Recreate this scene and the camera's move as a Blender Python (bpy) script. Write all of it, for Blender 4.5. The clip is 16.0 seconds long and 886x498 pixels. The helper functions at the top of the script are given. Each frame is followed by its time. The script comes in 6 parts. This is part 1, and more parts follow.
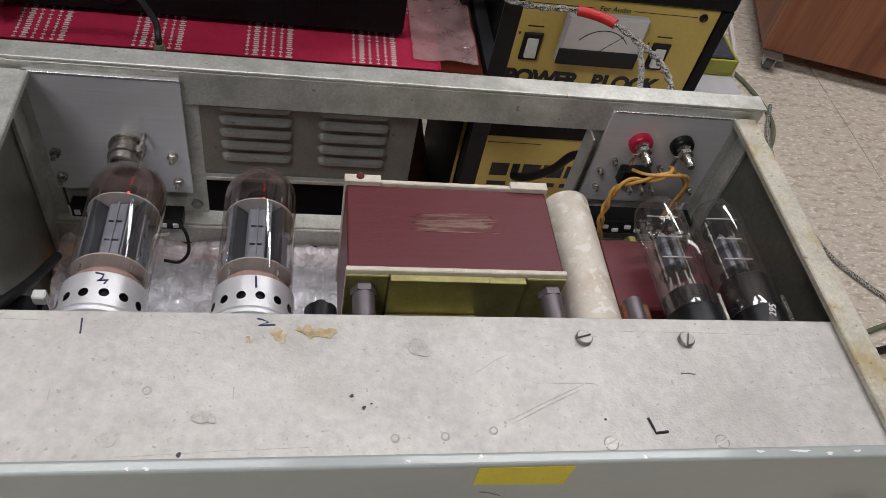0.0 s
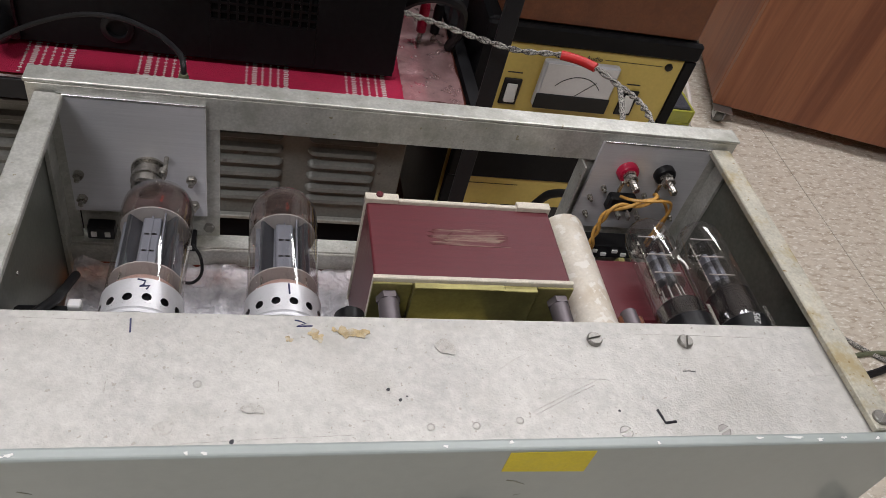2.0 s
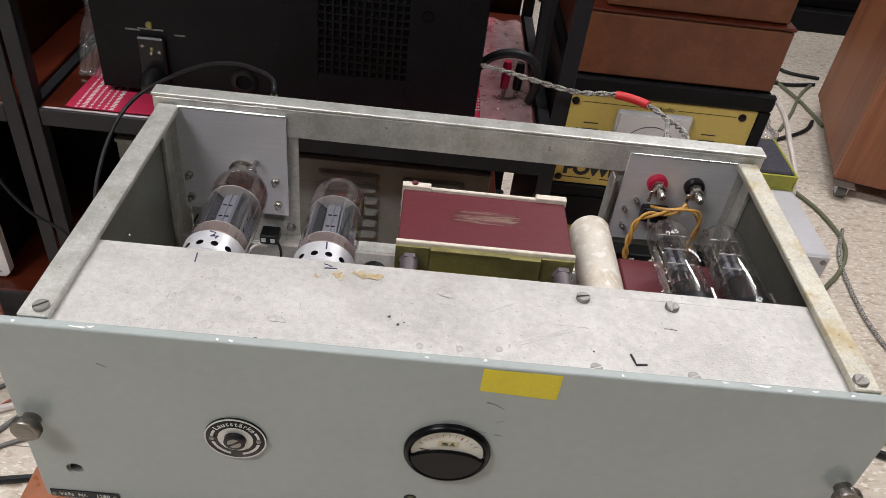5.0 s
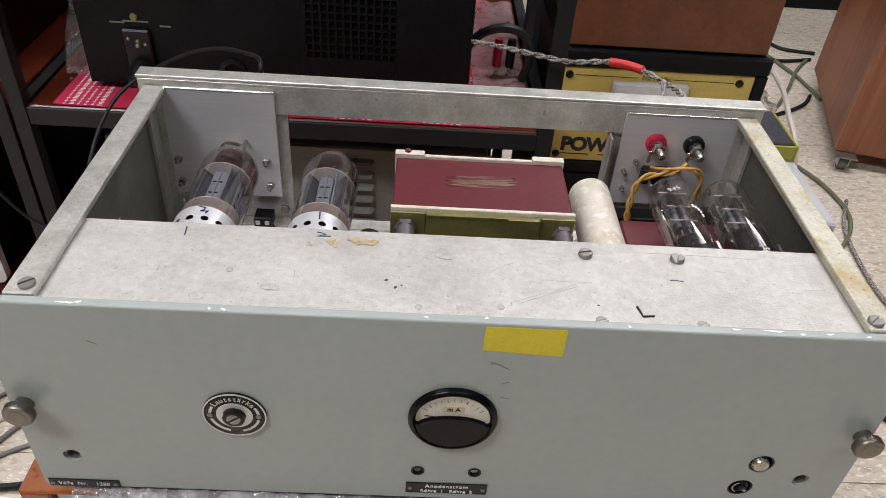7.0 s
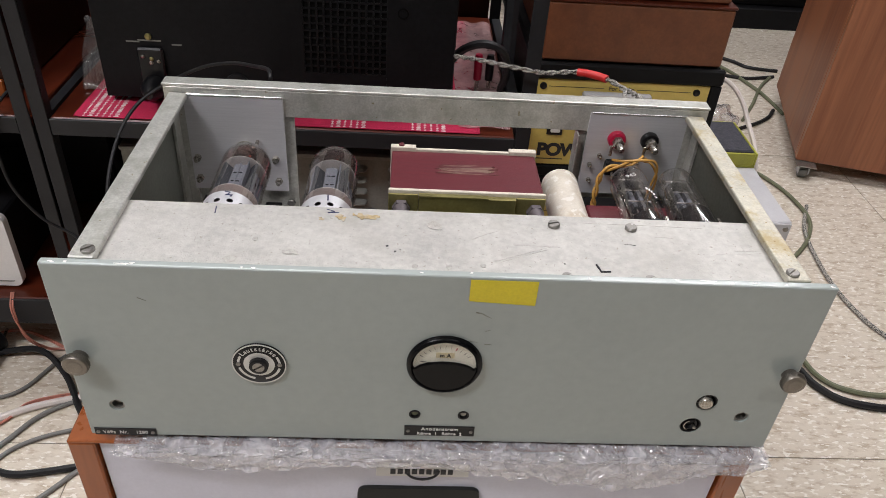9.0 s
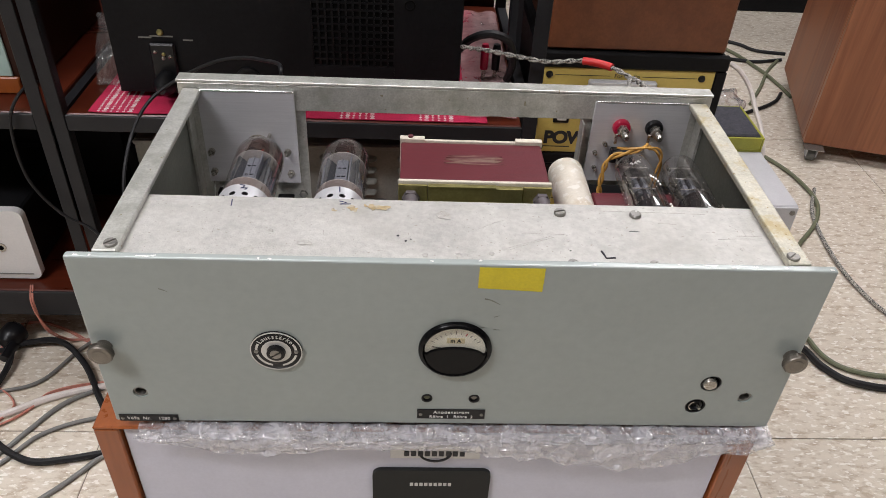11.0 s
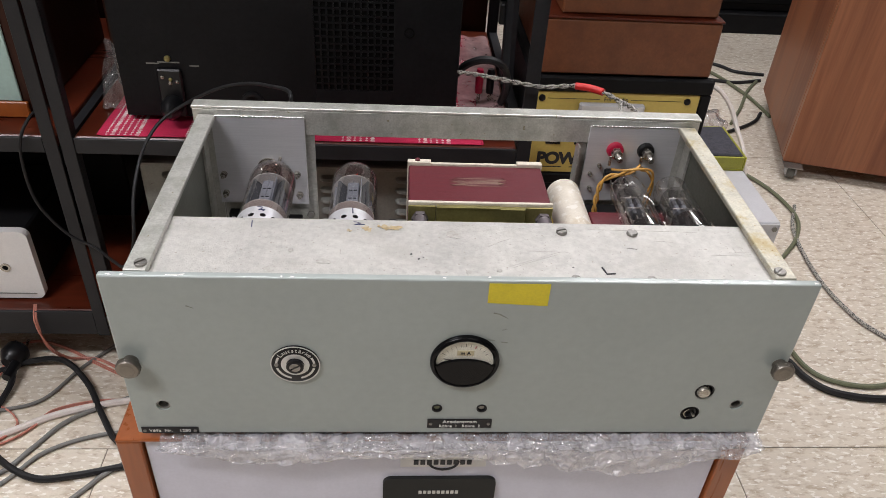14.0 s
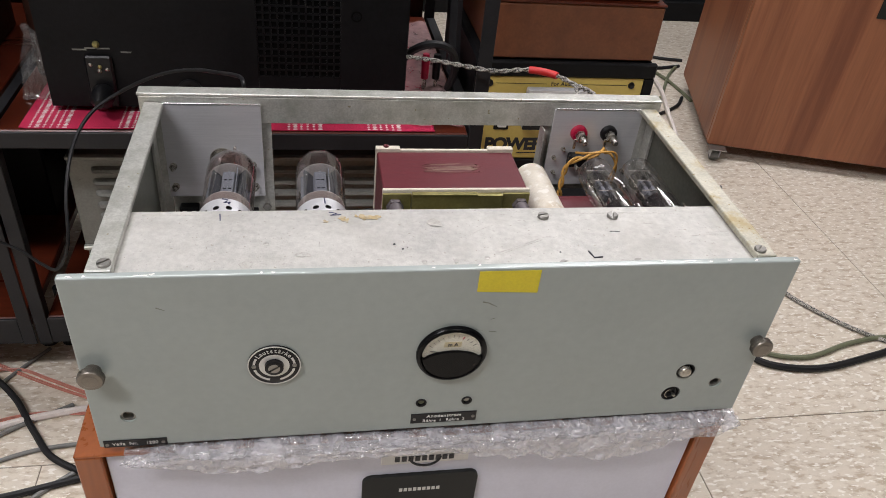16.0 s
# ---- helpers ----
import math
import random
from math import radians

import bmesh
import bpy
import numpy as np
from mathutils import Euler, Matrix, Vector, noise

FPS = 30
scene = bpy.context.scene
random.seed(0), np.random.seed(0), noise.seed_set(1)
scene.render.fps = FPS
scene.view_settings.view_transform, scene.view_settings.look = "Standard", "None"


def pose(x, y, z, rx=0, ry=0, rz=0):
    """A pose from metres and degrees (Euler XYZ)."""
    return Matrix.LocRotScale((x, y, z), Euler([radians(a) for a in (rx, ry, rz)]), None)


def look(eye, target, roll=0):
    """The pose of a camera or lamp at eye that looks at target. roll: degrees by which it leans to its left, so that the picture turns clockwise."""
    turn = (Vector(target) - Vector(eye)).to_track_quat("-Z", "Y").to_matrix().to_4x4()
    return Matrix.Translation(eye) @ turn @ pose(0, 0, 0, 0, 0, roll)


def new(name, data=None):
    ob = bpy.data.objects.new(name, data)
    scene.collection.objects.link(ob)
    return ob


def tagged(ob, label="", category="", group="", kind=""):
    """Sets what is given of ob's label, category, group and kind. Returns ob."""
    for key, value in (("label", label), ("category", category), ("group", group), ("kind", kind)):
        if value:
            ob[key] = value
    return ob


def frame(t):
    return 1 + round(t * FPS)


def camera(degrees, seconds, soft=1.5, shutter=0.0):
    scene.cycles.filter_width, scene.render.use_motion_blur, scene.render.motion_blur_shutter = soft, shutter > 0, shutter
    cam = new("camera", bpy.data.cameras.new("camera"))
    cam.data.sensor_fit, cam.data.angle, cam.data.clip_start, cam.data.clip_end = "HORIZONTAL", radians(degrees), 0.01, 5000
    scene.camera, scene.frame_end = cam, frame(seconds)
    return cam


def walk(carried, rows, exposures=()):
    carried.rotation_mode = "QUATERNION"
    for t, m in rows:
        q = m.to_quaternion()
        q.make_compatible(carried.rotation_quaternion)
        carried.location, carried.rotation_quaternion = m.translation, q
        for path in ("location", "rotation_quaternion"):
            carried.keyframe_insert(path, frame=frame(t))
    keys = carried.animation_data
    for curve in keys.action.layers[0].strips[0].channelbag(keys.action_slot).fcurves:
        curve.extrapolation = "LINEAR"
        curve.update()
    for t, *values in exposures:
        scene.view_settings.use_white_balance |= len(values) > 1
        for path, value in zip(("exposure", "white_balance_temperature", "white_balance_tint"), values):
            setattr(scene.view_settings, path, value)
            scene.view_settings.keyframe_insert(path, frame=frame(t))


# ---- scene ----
cam = camera(60.9, 16.0, soft=0.6)
PATH = [
    (0, (-0.067, -0.132, 0.871), (0.303, 1.121, -0.643), 14.4),
    (0.5, (-0.088, -0.139, 0.861), (0.334, 1.134, -0.623), 15.4),
    (1, (-0.1, -0.147, 0.861), (0.371, 1.146, -0.591), 16.3),
    (1.5, (-0.104, -0.155, 0.865), (0.395, 1.166, -0.552), 16.8),
    (2, (-0.11, -0.167, 0.87), (0.381, 1.183, -0.522), 16.8),
    (2.5, (-0.119, -0.185, 0.87), (0.328, 1.201, -0.5), 16.1),
    (3, (-0.107, -0.212, 0.873), (0.259, 1.223, -0.472), 14.5),
    (3.5, (-0.083, -0.23, 0.88), (0.192, 1.25, -0.436), 12.4),
    (3.7, (-0.072, -0.239, 0.883), (0.17, 1.259, -0.421), 11.6),
    (5.8, (-0.016, -0.297, 0.86), (0.018, 1.27, -0.382), 5.8),
    (6, (-0.011, -0.298, 0.858), (0.021, 1.266, -0.387), 5.4),
    (6.5, (-0.009, -0.296, 0.852), (0.038, 1.265, -0.397), 4.8),
    (7, (-0.027, -0.29, 0.843), (0.05, 1.275, -0.4), 4.5),
    (7.5, (-0.04, -0.303, 0.84), (0.068, 1.27, -0.391), 4.7),
    (8, (-0.042, -0.336, 0.855), (0.085, 1.249, -0.357), 4.9),
    (8.5, (-0.036, -0.363, 0.864), (0.09, 1.236, -0.331), 4.8),
    (9, (-0.034, -0.379, 0.866), (0.083, 1.225, -0.323), 4.5),
    (11.5, (-0.035, -0.393, 0.88), (0.055, 1.189, -0.34), 3.1),
    (12, (-0.032, -0.396, 0.884), (0.055, 1.189, -0.333), 3.0),
    (12.5, (-0.035, -0.401, 0.888), (0.049, 1.191, -0.32), 2.9),
    (13, (-0.041, -0.41, 0.888), (0.048, 1.189, -0.311), 3.0),
    (13.5, (-0.048, -0.416, 0.892), (0.057, 1.191, -0.294), 3.3),
    (14, (-0.057, -0.417, 0.896), (0.08, 1.193, -0.282), 3.8),
    (14.5, (-0.07, -0.414, 0.9), (0.113, 1.195, -0.273), 4.4),
    (15, (-0.084, -0.411, 0.893), (0.149, 1.191, -0.282), 4.9),
    (15.5, (-0.094, -0.401, 0.884), (0.203, 1.187, -0.296), 5.7),
    (16, (-0.104, -0.396, 0.879), (0.252, 1.177, -0.304), 6.5),
]
EXPOSURE = [(0, -0.48), (1.0, -0.42), (2.0, -0.32), (3.5, -0.04), (6, 0.05), (16, 0.08)]
walk(cam, [(t, look(eye, target, roll)) for t, eye, target, roll in PATH], EXPOSURE)

# ---- world and light ----
world = bpy.data.worlds.new("room_air")
scene.world = world
world.use_nodes = True
world.node_tree.nodes["Background"].inputs[0].default_value = (0.9, 0.95, 1.0, 1)
world.node_tree.nodes["Background"].inputs[1].default_value = 0.02

CEIL = 2.7


def ceiling_lamp(x, y, w, d, power):
    data = bpy.data.lights.new("ceiling_lamp_light", "AREA")
    data.shape, data.size, data.size_y, data.energy = "RECTANGLE", w, d, power
    data.color = (0.99, 0.97, 1.02)
    ob = new("ceiling_lamp_light", data)
    ob.matrix_world = look((x, y, CEIL - 0.03), (x, y, 0))
    return ob


LAMPS = [(-0.7, 0.9, 1.2, 0.3, 21), (0.9, 0.9, 1.2, 0.3, 28), (-1.3, -0.9, 1.2, 0.3, 46), (0.9, -1.1, 1.2, 0.3, 5), (1.5, 2.6, 1.2, 0.3, 18)]
for row in LAMPS:
    ceiling_lamp(*row)


# ---- materials ----
def material(name, colour, rough=0.5, metal=0.0, vary=0.15, scale=30.0, bump=0.0, bump_scale=300.0, stretch=(1, 1, 1),
             second=None, mix=(0.45, 0.65), spots=None, spot_scale=60.0, spot_cut=0.68, coat=0.0, random_tint=0.0, rough_vary=0.12, spec=0.5):
    """Base colour with two scales of noise in world metres, optional second colour in patches and small spots, fine relief."""
    m = bpy.data.materials.new(name)
    m.use_nodes = True
    nt = m.node_tree
    n, link = nt.nodes, nt.links.new
    b = n["Principled BSDF"]
    b.inputs["Metallic"].default_value = metal
    b.inputs["Coat Weight"].default_value = coat
    b.inputs["Specular IOR Level"].default_value = spec
    geo = n.new("ShaderNodeNewGeometry")
    mp = n.new("ShaderNodeMapping")
    mp.inputs["Scale"].default_value = stretch
    link(geo.outputs["Position"], mp.inputs["Vector"])
    big = n.new("ShaderNodeTexNoise")
    big.inputs["Scale"].default_value, big.inputs["Detail"].default_value = scale, 5
    link(mp.outputs[0], big.inputs["Vector"])
    fine = n.new("ShaderNodeTexNoise")
    fine.inputs["Scale"].default_value, fine.inputs["Detail"].default_value = scale * 9, 3
    link(mp.outputs[0], fine.inputs["Vector"])
    add = n.new("ShaderNodeMath")
    add.operation = "MULTIPLY_ADD"
    add.inputs[1].default_value = 0.5
    link(fine.outputs["Fac"], add.inputs[0])
    half = n.new("ShaderNodeMath")
    half.operation = "MULTIPLY"
    half.inputs[1].default_value = 0.5
    link(big.outputs["Fac"], half.inputs[0])
    link(half.outputs[0], add.inputs[2])
    ramp = n.new("ShaderNodeValToRGB")
    lo = [c * (1 - vary * 1.6) for c in colour]
    hi = [min(1.0, c * (1 + vary * 1.6)) for c in colour]
    ramp.color_ramp.elements[0].position, ramp.color_ramp.elements[0].color = 0.3, (*lo, 1)
    ramp.color_ramp.elements[1].position, ramp.color_ramp.elements[1].color = 0.7, (*hi, 1)
    link(add.outputs[0], ramp.inputs[0])
    out = ramp.outputs[0]

    def blend(fac, colour2):
        nonlocal out
        mx = n.new("ShaderNodeMix")
        mx.data_type = "RGBA"
        link(fac, mx.inputs["Factor"])
        link(out, mx.inputs["A"])
        mx.inputs["B"].default_value = (*colour2, 1)
        out = mx.outputs["Result"]

    def cut(socket, a, c):
        r = n.new("ShaderNodeMapRange")
        r.inputs["From Min"].default_value, r.inputs["From Max"].default_value = a, c
        link(socket, r.inputs["Value"])
        return r.outputs[0]

    if second:
        t = n.new("ShaderNodeTexNoise")
        t.inputs["Scale"].default_value, t.inputs["Detail"].default_value, t.inputs["Roughness"].default_value = scale * 0.7, 8, 0.65
        off = n.new("ShaderNodeVectorMath")
        off.inputs[1].default_value = (3.1, 7.7, 1.3)
        link(mp.outputs[0], off.inputs[0])
        link(off.outputs[0], t.inputs["Vector"])
        blend(cut(t.outputs["Fac"], *mix), second)
    if spots:
        t = n.new("ShaderNodeTexNoise")
        t.inputs["Scale"].default_value, t.inputs["Detail"].default_value = spot_scale, 4
        link(mp.outputs[0], t.inputs["Vector"])
        blend(cut(t.outputs["Fac"], spot_cut, spot_cut + 0.04), spots)
    if random_tint:
        info = n.new("ShaderNodeObjectInfo")
        hsv = n.new("ShaderNodeHueSaturation")
        val = n.new("ShaderNodeMapRange")
        val.inputs["To Min"].default_value, val.inputs["To Max"].default_value = 1 - random_tint, 1 + random_tint
        link(info.outputs["Random"], val.inputs["Value"])
        link(val.outputs[0], hsv.inputs["Value"])
        link(out, hsv.inputs["Color"])
        out = hsv.outputs[0]
    link(out, b.inputs["Base Color"])
    rr = n.new("ShaderNodeMapRange")
    rr.inputs["To Min"].default_value, rr.inputs["To Max"].default_value = max(0.02, rough - rough_vary), min(1, rough + rough_vary)
    link(add.outputs[0], rr.inputs["Value"])
    link(rr.outputs[0], b.inputs["Roughness"])
    if bump:
        t = n.new("ShaderNodeTexNoise")
        t.inputs["Scale"].default_value, t.inputs["Detail"].default_value = bump_scale, 4
        link(mp.outputs[0], t.inputs["Vector"])
        bp = n.new("ShaderNodeBump")
        bp.inputs["Strength"].default_value, bp.inputs["Distance"].default_value = bump, 0.002
        link(t.outputs["Fac"], bp.inputs["Height"])
        link(bp.outputs[0], b.inputs["Normal"])
    return m


def glass(name, tint, film=0.0, base=0.075, haze=0.0):
    """Thin clear glass or film: straight-through light with a Fresnel gloss and a patchy pale haze."""
    m = bpy.data.materials.new(name)
    m.use_nodes = True
    nt = m.node_tree
    n, link = nt.nodes, nt.links.new
    n.remove(n["Principled BSDF"])
    tr, gl, mx, lw = n.new("ShaderNodeBsdfTransparent"), n.new("ShaderNodeBsdfGlossy"), n.new("ShaderNodeMixShader"), n.new("ShaderNodeLayerWeight")
    tr.inputs[0].default_value = (*tint, 1)
    gl.inputs["Roughness"].default_value = 0.03 + film
    pw, sc = n.new("ShaderNodeMath"), n.new("ShaderNodeMath")
    pw.operation, sc.operation = "POWER", "MULTIPLY_ADD"
    pw.inputs[1].default_value, sc.inputs[1].default_value, sc.inputs[2].default_value = 2.2, 0.6 if base > 0.05 else 0.12, base
    link(lw.outputs["Facing"], pw.inputs[0])
    link(pw.outputs[0], sc.inputs[0])
    link(sc.outputs[0], mx.inputs[0])
    clear = tr.outputs[0]
    # Patchy white haze for dust and for the ceiling's reflection in the glass.
    if haze:
        df, dm = n.new("ShaderNodeBsdfDiffuse"), n.new("ShaderNodeMixShader")
        df.inputs[0].default_value = (0.85, 0.83, 0.82, 1)
        geo, sp, rg = n.new("ShaderNodeNewGeometry"), n.new("ShaderNodeTexNoise"), n.new("ShaderNodeMapRange")
        sp.inputs["Scale"].default_value, sp.inputs["Detail"].default_value = 90, 5
        link(geo.outputs["Position"], sp.inputs["Vector"])
        rg.inputs["From Min"].default_value, rg.inputs["From Max"].default_value = 0.3, 0.75
        rg.inputs["To Min"].default_value, rg.inputs["To Max"].default_value = haze * 0.5, haze * 1.6
        link(sp.outputs["Fac"], rg.inputs["Value"])
        link(rg.outputs[0], dm.inputs[0])
        link(tr.outputs[0], dm.inputs[1])
        link(df.outputs[0], dm.inputs[2])
        clear = dm.outputs[0]
    link(clear, mx.inputs[1])
    link(gl.outputs[0], mx.inputs[2])
    link(mx.outputs[0], n["Material Output"].inputs[0])
    return m


def plastic_film(name, thin=0.10, thick=0.42, gloss=0.34, ridge=95.0, depth=0.010):
    """Bubble wrap: clear film, milky in places, with a hard gloss on crumpled ridges and blisters."""
    m = bpy.data.materials.new(name)
    m.use_nodes = True
    nt = m.node_tree
    n, link = nt.nodes, nt.links.new
    b = n["Principled BSDF"]
    b.inputs["Base Color"].default_value = (0.90, 0.89, 0.95, 1)
    b.inputs["Roughness"].default_value = 0.35
    tr, gl = n.new("ShaderNodeBsdfTransparent"), n.new("ShaderNodeBsdfGlossy")
    body, film = n.new("ShaderNodeMixShader"), n.new("ShaderNodeMixShader")
    gl.inputs["Roughness"].default_value = 0.17
    geo = n.new("ShaderNodeNewGeometry")
    t = n.new("ShaderNodeTexNoise")
    t.inputs["Scale"].default_value, t.inputs["Detail"].default_value = 70, 6
    link(geo.outputs["Position"], t.inputs["Vector"])
    r = n.new("ShaderNodeMapRange")
    r.inputs["From Min"].default_value, r.inputs["From Max"].default_value = 0.3, 0.7
    r.inputs["To Min"].default_value, r.inputs["To Max"].default_value = thin, thick
    link(t.outputs["Fac"], r.inputs["Value"])
    link(r.outputs[0], body.inputs[0])
    link(tr.outputs[0], body.inputs[1])
    link(b.outputs[0], body.inputs[2])
    film.inputs[0].default_value = gloss
    link(body.outputs[0], film.inputs[1])
    link(gl.outputs[0], film.inputs[2])
    link(film.outputs[0], n["Material Output"].inputs[0])
    wob = n.new("ShaderNodeTexNoise")
    wob.inputs["Scale"].default_value = 60
    link(geo.outputs["Position"], wob.inputs["Vector"])
    wmix = n.new("ShaderNodeVectorMath")
    wmix.operation = "MULTIPLY_ADD"
    wmix.inputs[1].default_value = (0.022, 0.022, 0.022)
    link(wob.outputs["Color"], wmix.inputs[0])
    link(geo.outputs["Position"], wmix.inputs[2])
    v = n.new("ShaderNodeTexVoronoi")
    v.feature = "SMOOTH_F1"
    v.inputs["Scale"].default_value = ridge
    v.inputs["Smoothness"].default_value = 0.35
    link(wmix.outputs[0], v.inputs["Vector"])
    fine = n.new("ShaderNodeTexNoise")
    fine.inputs["Scale"].default_value, fine.inputs["Detail"].default_value = 260, 3
    link(wmix.outputs[0], fine.inputs["Vector"])
    both = n.new("ShaderNodeMath")
    both.operation = "MULTIPLY_ADD"
    both.inputs[1].default_value = 0.35
    link(fine.outputs["Fac"], both.inputs[0])
    link(v.outputs["Distance"], both.inputs[2])
    bp = n.new("ShaderNodeBump")
    bp.inputs["Strength"].default_value, bp.inputs["Distance"].default_value = 1.0, depth
    link(both.outputs[0], bp.inputs["Height"])
    link(bp.outputs[0], gl.inputs["Normal"])
    soft_relief = n.new("ShaderNodeBump")
    soft_relief.inputs["Strength"].default_value, soft_relief.inputs["Distance"].default_value = 0.45, depth * 0.5
    link(both.outputs[0], soft_relief.inputs["Height"])
    link(soft_relief.outputs[0], b.inputs["Normal"])
    return m


def glow(name, colour, power):
    m = bpy.data.materials.new(name)
    m.use_nodes = True
    b = m.node_tree.nodes["Principled BSDF"]
    b.inputs["Base Color"].default_value = (*colour, 1)
    b.inputs["Emission Color"].default_value = (*colour, 1)
    b.inputs["Emission Strength"].default_value = power
    return m


def cloth_material():
    """Crimson woven runner with groups of white dotted stripes every 0.101 m."""
    m = material("crimson_cloth", (0.50, 0.014, 0.068), 0.85, vary=0.12, scale=60, bump=0.5, bump_scale=900)
    nt = m.node_tree
    n, link = nt.nodes, nt.links.new
    b = n["Principled BSDF"]
    old = b.inputs["Base Color"].links[0].from_socket
    geo = n.new("ShaderNodeNewGeometry")
    sep = n.new("ShaderNodeSeparateXYZ")
    link(geo.outputs["Position"], sep.inputs[0])

    def op(kind, a, c=None, d=None):
        q = n.new("ShaderNodeMath")
        q.operation = kind
        for i, v in enumerate((a, c, d)):
            if v is None:
                continue
            if isinstance(v, (int, float)):
                q.inputs[i].default_value = v
            else:
                link(v, q.inputs[i])
        return q.outputs[0]

    u = op("FLOORED_MODULO", op("ADD", sep.outputs[0], 0.4300), 0.101)
    in_group = op("LESS_THAN", u, 0.047)
    k = op("MULTIPLY", u, 1 / 0.00783)
    cell = op("FLOOR", k)
    within = op("ABSOLUTE", op("SUBTRACT", op("FRACT", k), 0.5))
    wide = op("LESS_THAN", op("ABSOLUTE", op("SUBTRACT", op("MODULO", cell, 4.0), 1.0)), 0.5)
    limit = op("MULTIPLY_ADD", wide, 0.18, 0.13)
    zig = op("MULTIPLY", op("SUBTRACT", op("PINGPONG", op("MULTIPLY", sep.outputs[1], 330.0), 1.0), 0.5), 0.22)
    line = op("LESS_THAN", op("ABSOLUTE", op("ADD", within, zig)), limit)
    stitch = op("GREATER_THAN", op("FRACT", op("MULTIPLY", sep.outputs[1], 300.0)), 0.35)
    fac = op("MULTIPLY", op("MULTIPLY", in_group, line), stitch)
    mx = n.new("ShaderNodeMix")
    mx.data_type = "RGBA"
    link(fac, mx.inputs["Factor"])
    link(old, mx.inputs["A"])
    mx.inputs["B"].default_value = (0.72, 0.66, 0.64, 1)
    link(mx.outputs["Result"], b.inputs["Base Color"])
    return m


def braid_material():
    """Black and white braided sleeve."""
    m = material("braided_sleeve", (0.5, 0.48, 0.44), 0.8, vary=0.1, scale=200)
    nt = m.node_tree
    n, link = nt.nodes, nt.links.new
    b = n["Principled BSDF"]
    v = n.new("ShaderNodeTexVoronoi")
    v.inputs["Scale"].default_value = 1300
    geo = n.new("ShaderNodeNewGeometry")
    link(geo.outputs["Position"], v.inputs["Vector"])
    r = n.new("ShaderNodeValToRGB")
    r.color_ramp.interpolation = "CONSTANT"
    r.color_ramp.elements[0].color = (0.42, 0.40, 0.36, 1)
    r.color_ramp.elements[1].position, r.color_ramp.elements[1].color = 0.55, (0.03, 0.03, 0.03, 1)
    link(v.outputs["Color"], r.inputs[0])
    link(r.outputs[0], b.inputs["Base Color"])
    return m


M_PANEL = material("grey_green_enamel", (0.330, 0.368, 0.351), 0.34, vary=0.04, scale=14, bump=0.03, bump_scale=500, coat=0.2, spots=(0.30, 0.325, 0.305), spot_scale=22, spot_cut=0.72)
M_SHELF = material("stained_zinc_sheet", (0.47, 0.46, 0.43), 0.46, metal=0.3, vary=0.13, scale=26, bump=0.22, bump_scale=700, second=(0.365, 0.35, 0.315), mix=(0.50, 0.80), spots=(0.35, 0.33, 0.295), spot_scale=330, spot_cut=0.655)
M_ZINC = material("galvanised_rail", (0.52, 0.52, 0.48), 0.36, metal=0.5, vary=0.16, scale=60, bump=0.08, bump_scale=500, second=(0.36, 0.36, 0.31), mix=(0.48, 0.7), spots=(0.30, 0.27, 0.18), spot_scale=200, spot_cut=0.69)
M_RUSTY = material("yellowed_rail", (0.50, 0.48, 0.40), 0.45, metal=0.6, vary=0.16, scale=60, bump=0.08, bump_scale=500, second=(0.40, 0.33, 0.19), mix=(0.50, 0.66), spots=(0.28, 0.20, 0.09), spot_scale=220, spot_cut=0.66)
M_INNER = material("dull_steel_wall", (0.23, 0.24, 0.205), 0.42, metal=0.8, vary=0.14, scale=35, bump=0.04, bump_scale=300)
M_PLATE = material("brushed_steel", (0.70, 0.70, 0.72), 0.33, metal=0.45, vary=0.05, scale=30, stretch=(1, 1, 25), bump=0.03, bump_scale=300, rough_vary=0.05)
M_BRIGHT = material("bright_cut_edge", (0.85, 0.85, 0.85), 0.2, metal=0.9, vary=0.03, scale=60)
M_NICKEL = material("nickel", (0.42, 0.40, 0.36), 0.27, metal=0.95, vary=0.08, scale=150)
M_KNOB = material("worn_nickel_knob", (0.22, 0.20, 0.175), 0.4, metal=0.9, vary=0.1, scale=150)
M_SPACER = material("plum_grey_spacer", (0.16, 0.14, 0.15), 0.45, metal=0.6, vary=0.1, scale=120)
M_DARKSTEEL = material("dull_screw_steel", (0.28, 0.27, 0.25), 0.4, metal=0.85, vary=0.15, scale=300)
M_BLACK = material("black_plastic", (0.007, 0.007, 0.008), 0.33, spec=0.3, vary=0.2, scale=80)
M_METERBLACK = material("glossy_black_bakelite", (0.004, 0.004, 0.0045), 0.22, spec=0.16, vary=0.1, scale=80)
M_BLACKPAINT = material("black_crackle_paint", (0.007, 0.007, 0.0078), 0.5, spec=0.15, vary=0.25, scale=20, bump=0.12, bump_scale=800, spots=(0.02, 0.02, 0.02), spot_scale=70, spot_cut=0.78)
# Shade of openings put into a near-black colour; the far baffle shares it.
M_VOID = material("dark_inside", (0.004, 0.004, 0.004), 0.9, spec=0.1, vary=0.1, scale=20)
M_WHITE = material("white_paint_mark", (0.75, 0.75, 0.72), 0.5, vary=0.04, scale=200)
M_LABELGREY = material("label_silver", (0.62, 0.62, 0.60), 0.4, metal=0.4, vary=0.05, scale=200)
M_DIAL = material("aged_dial_paper", (0.84, 0.82, 0.74), 0.5, vary=0.05, scale=120)
M_CREAM = material("cream_sticker", (0.68, 0.60, 0.40), 0.6, vary=0.06, scale=120)
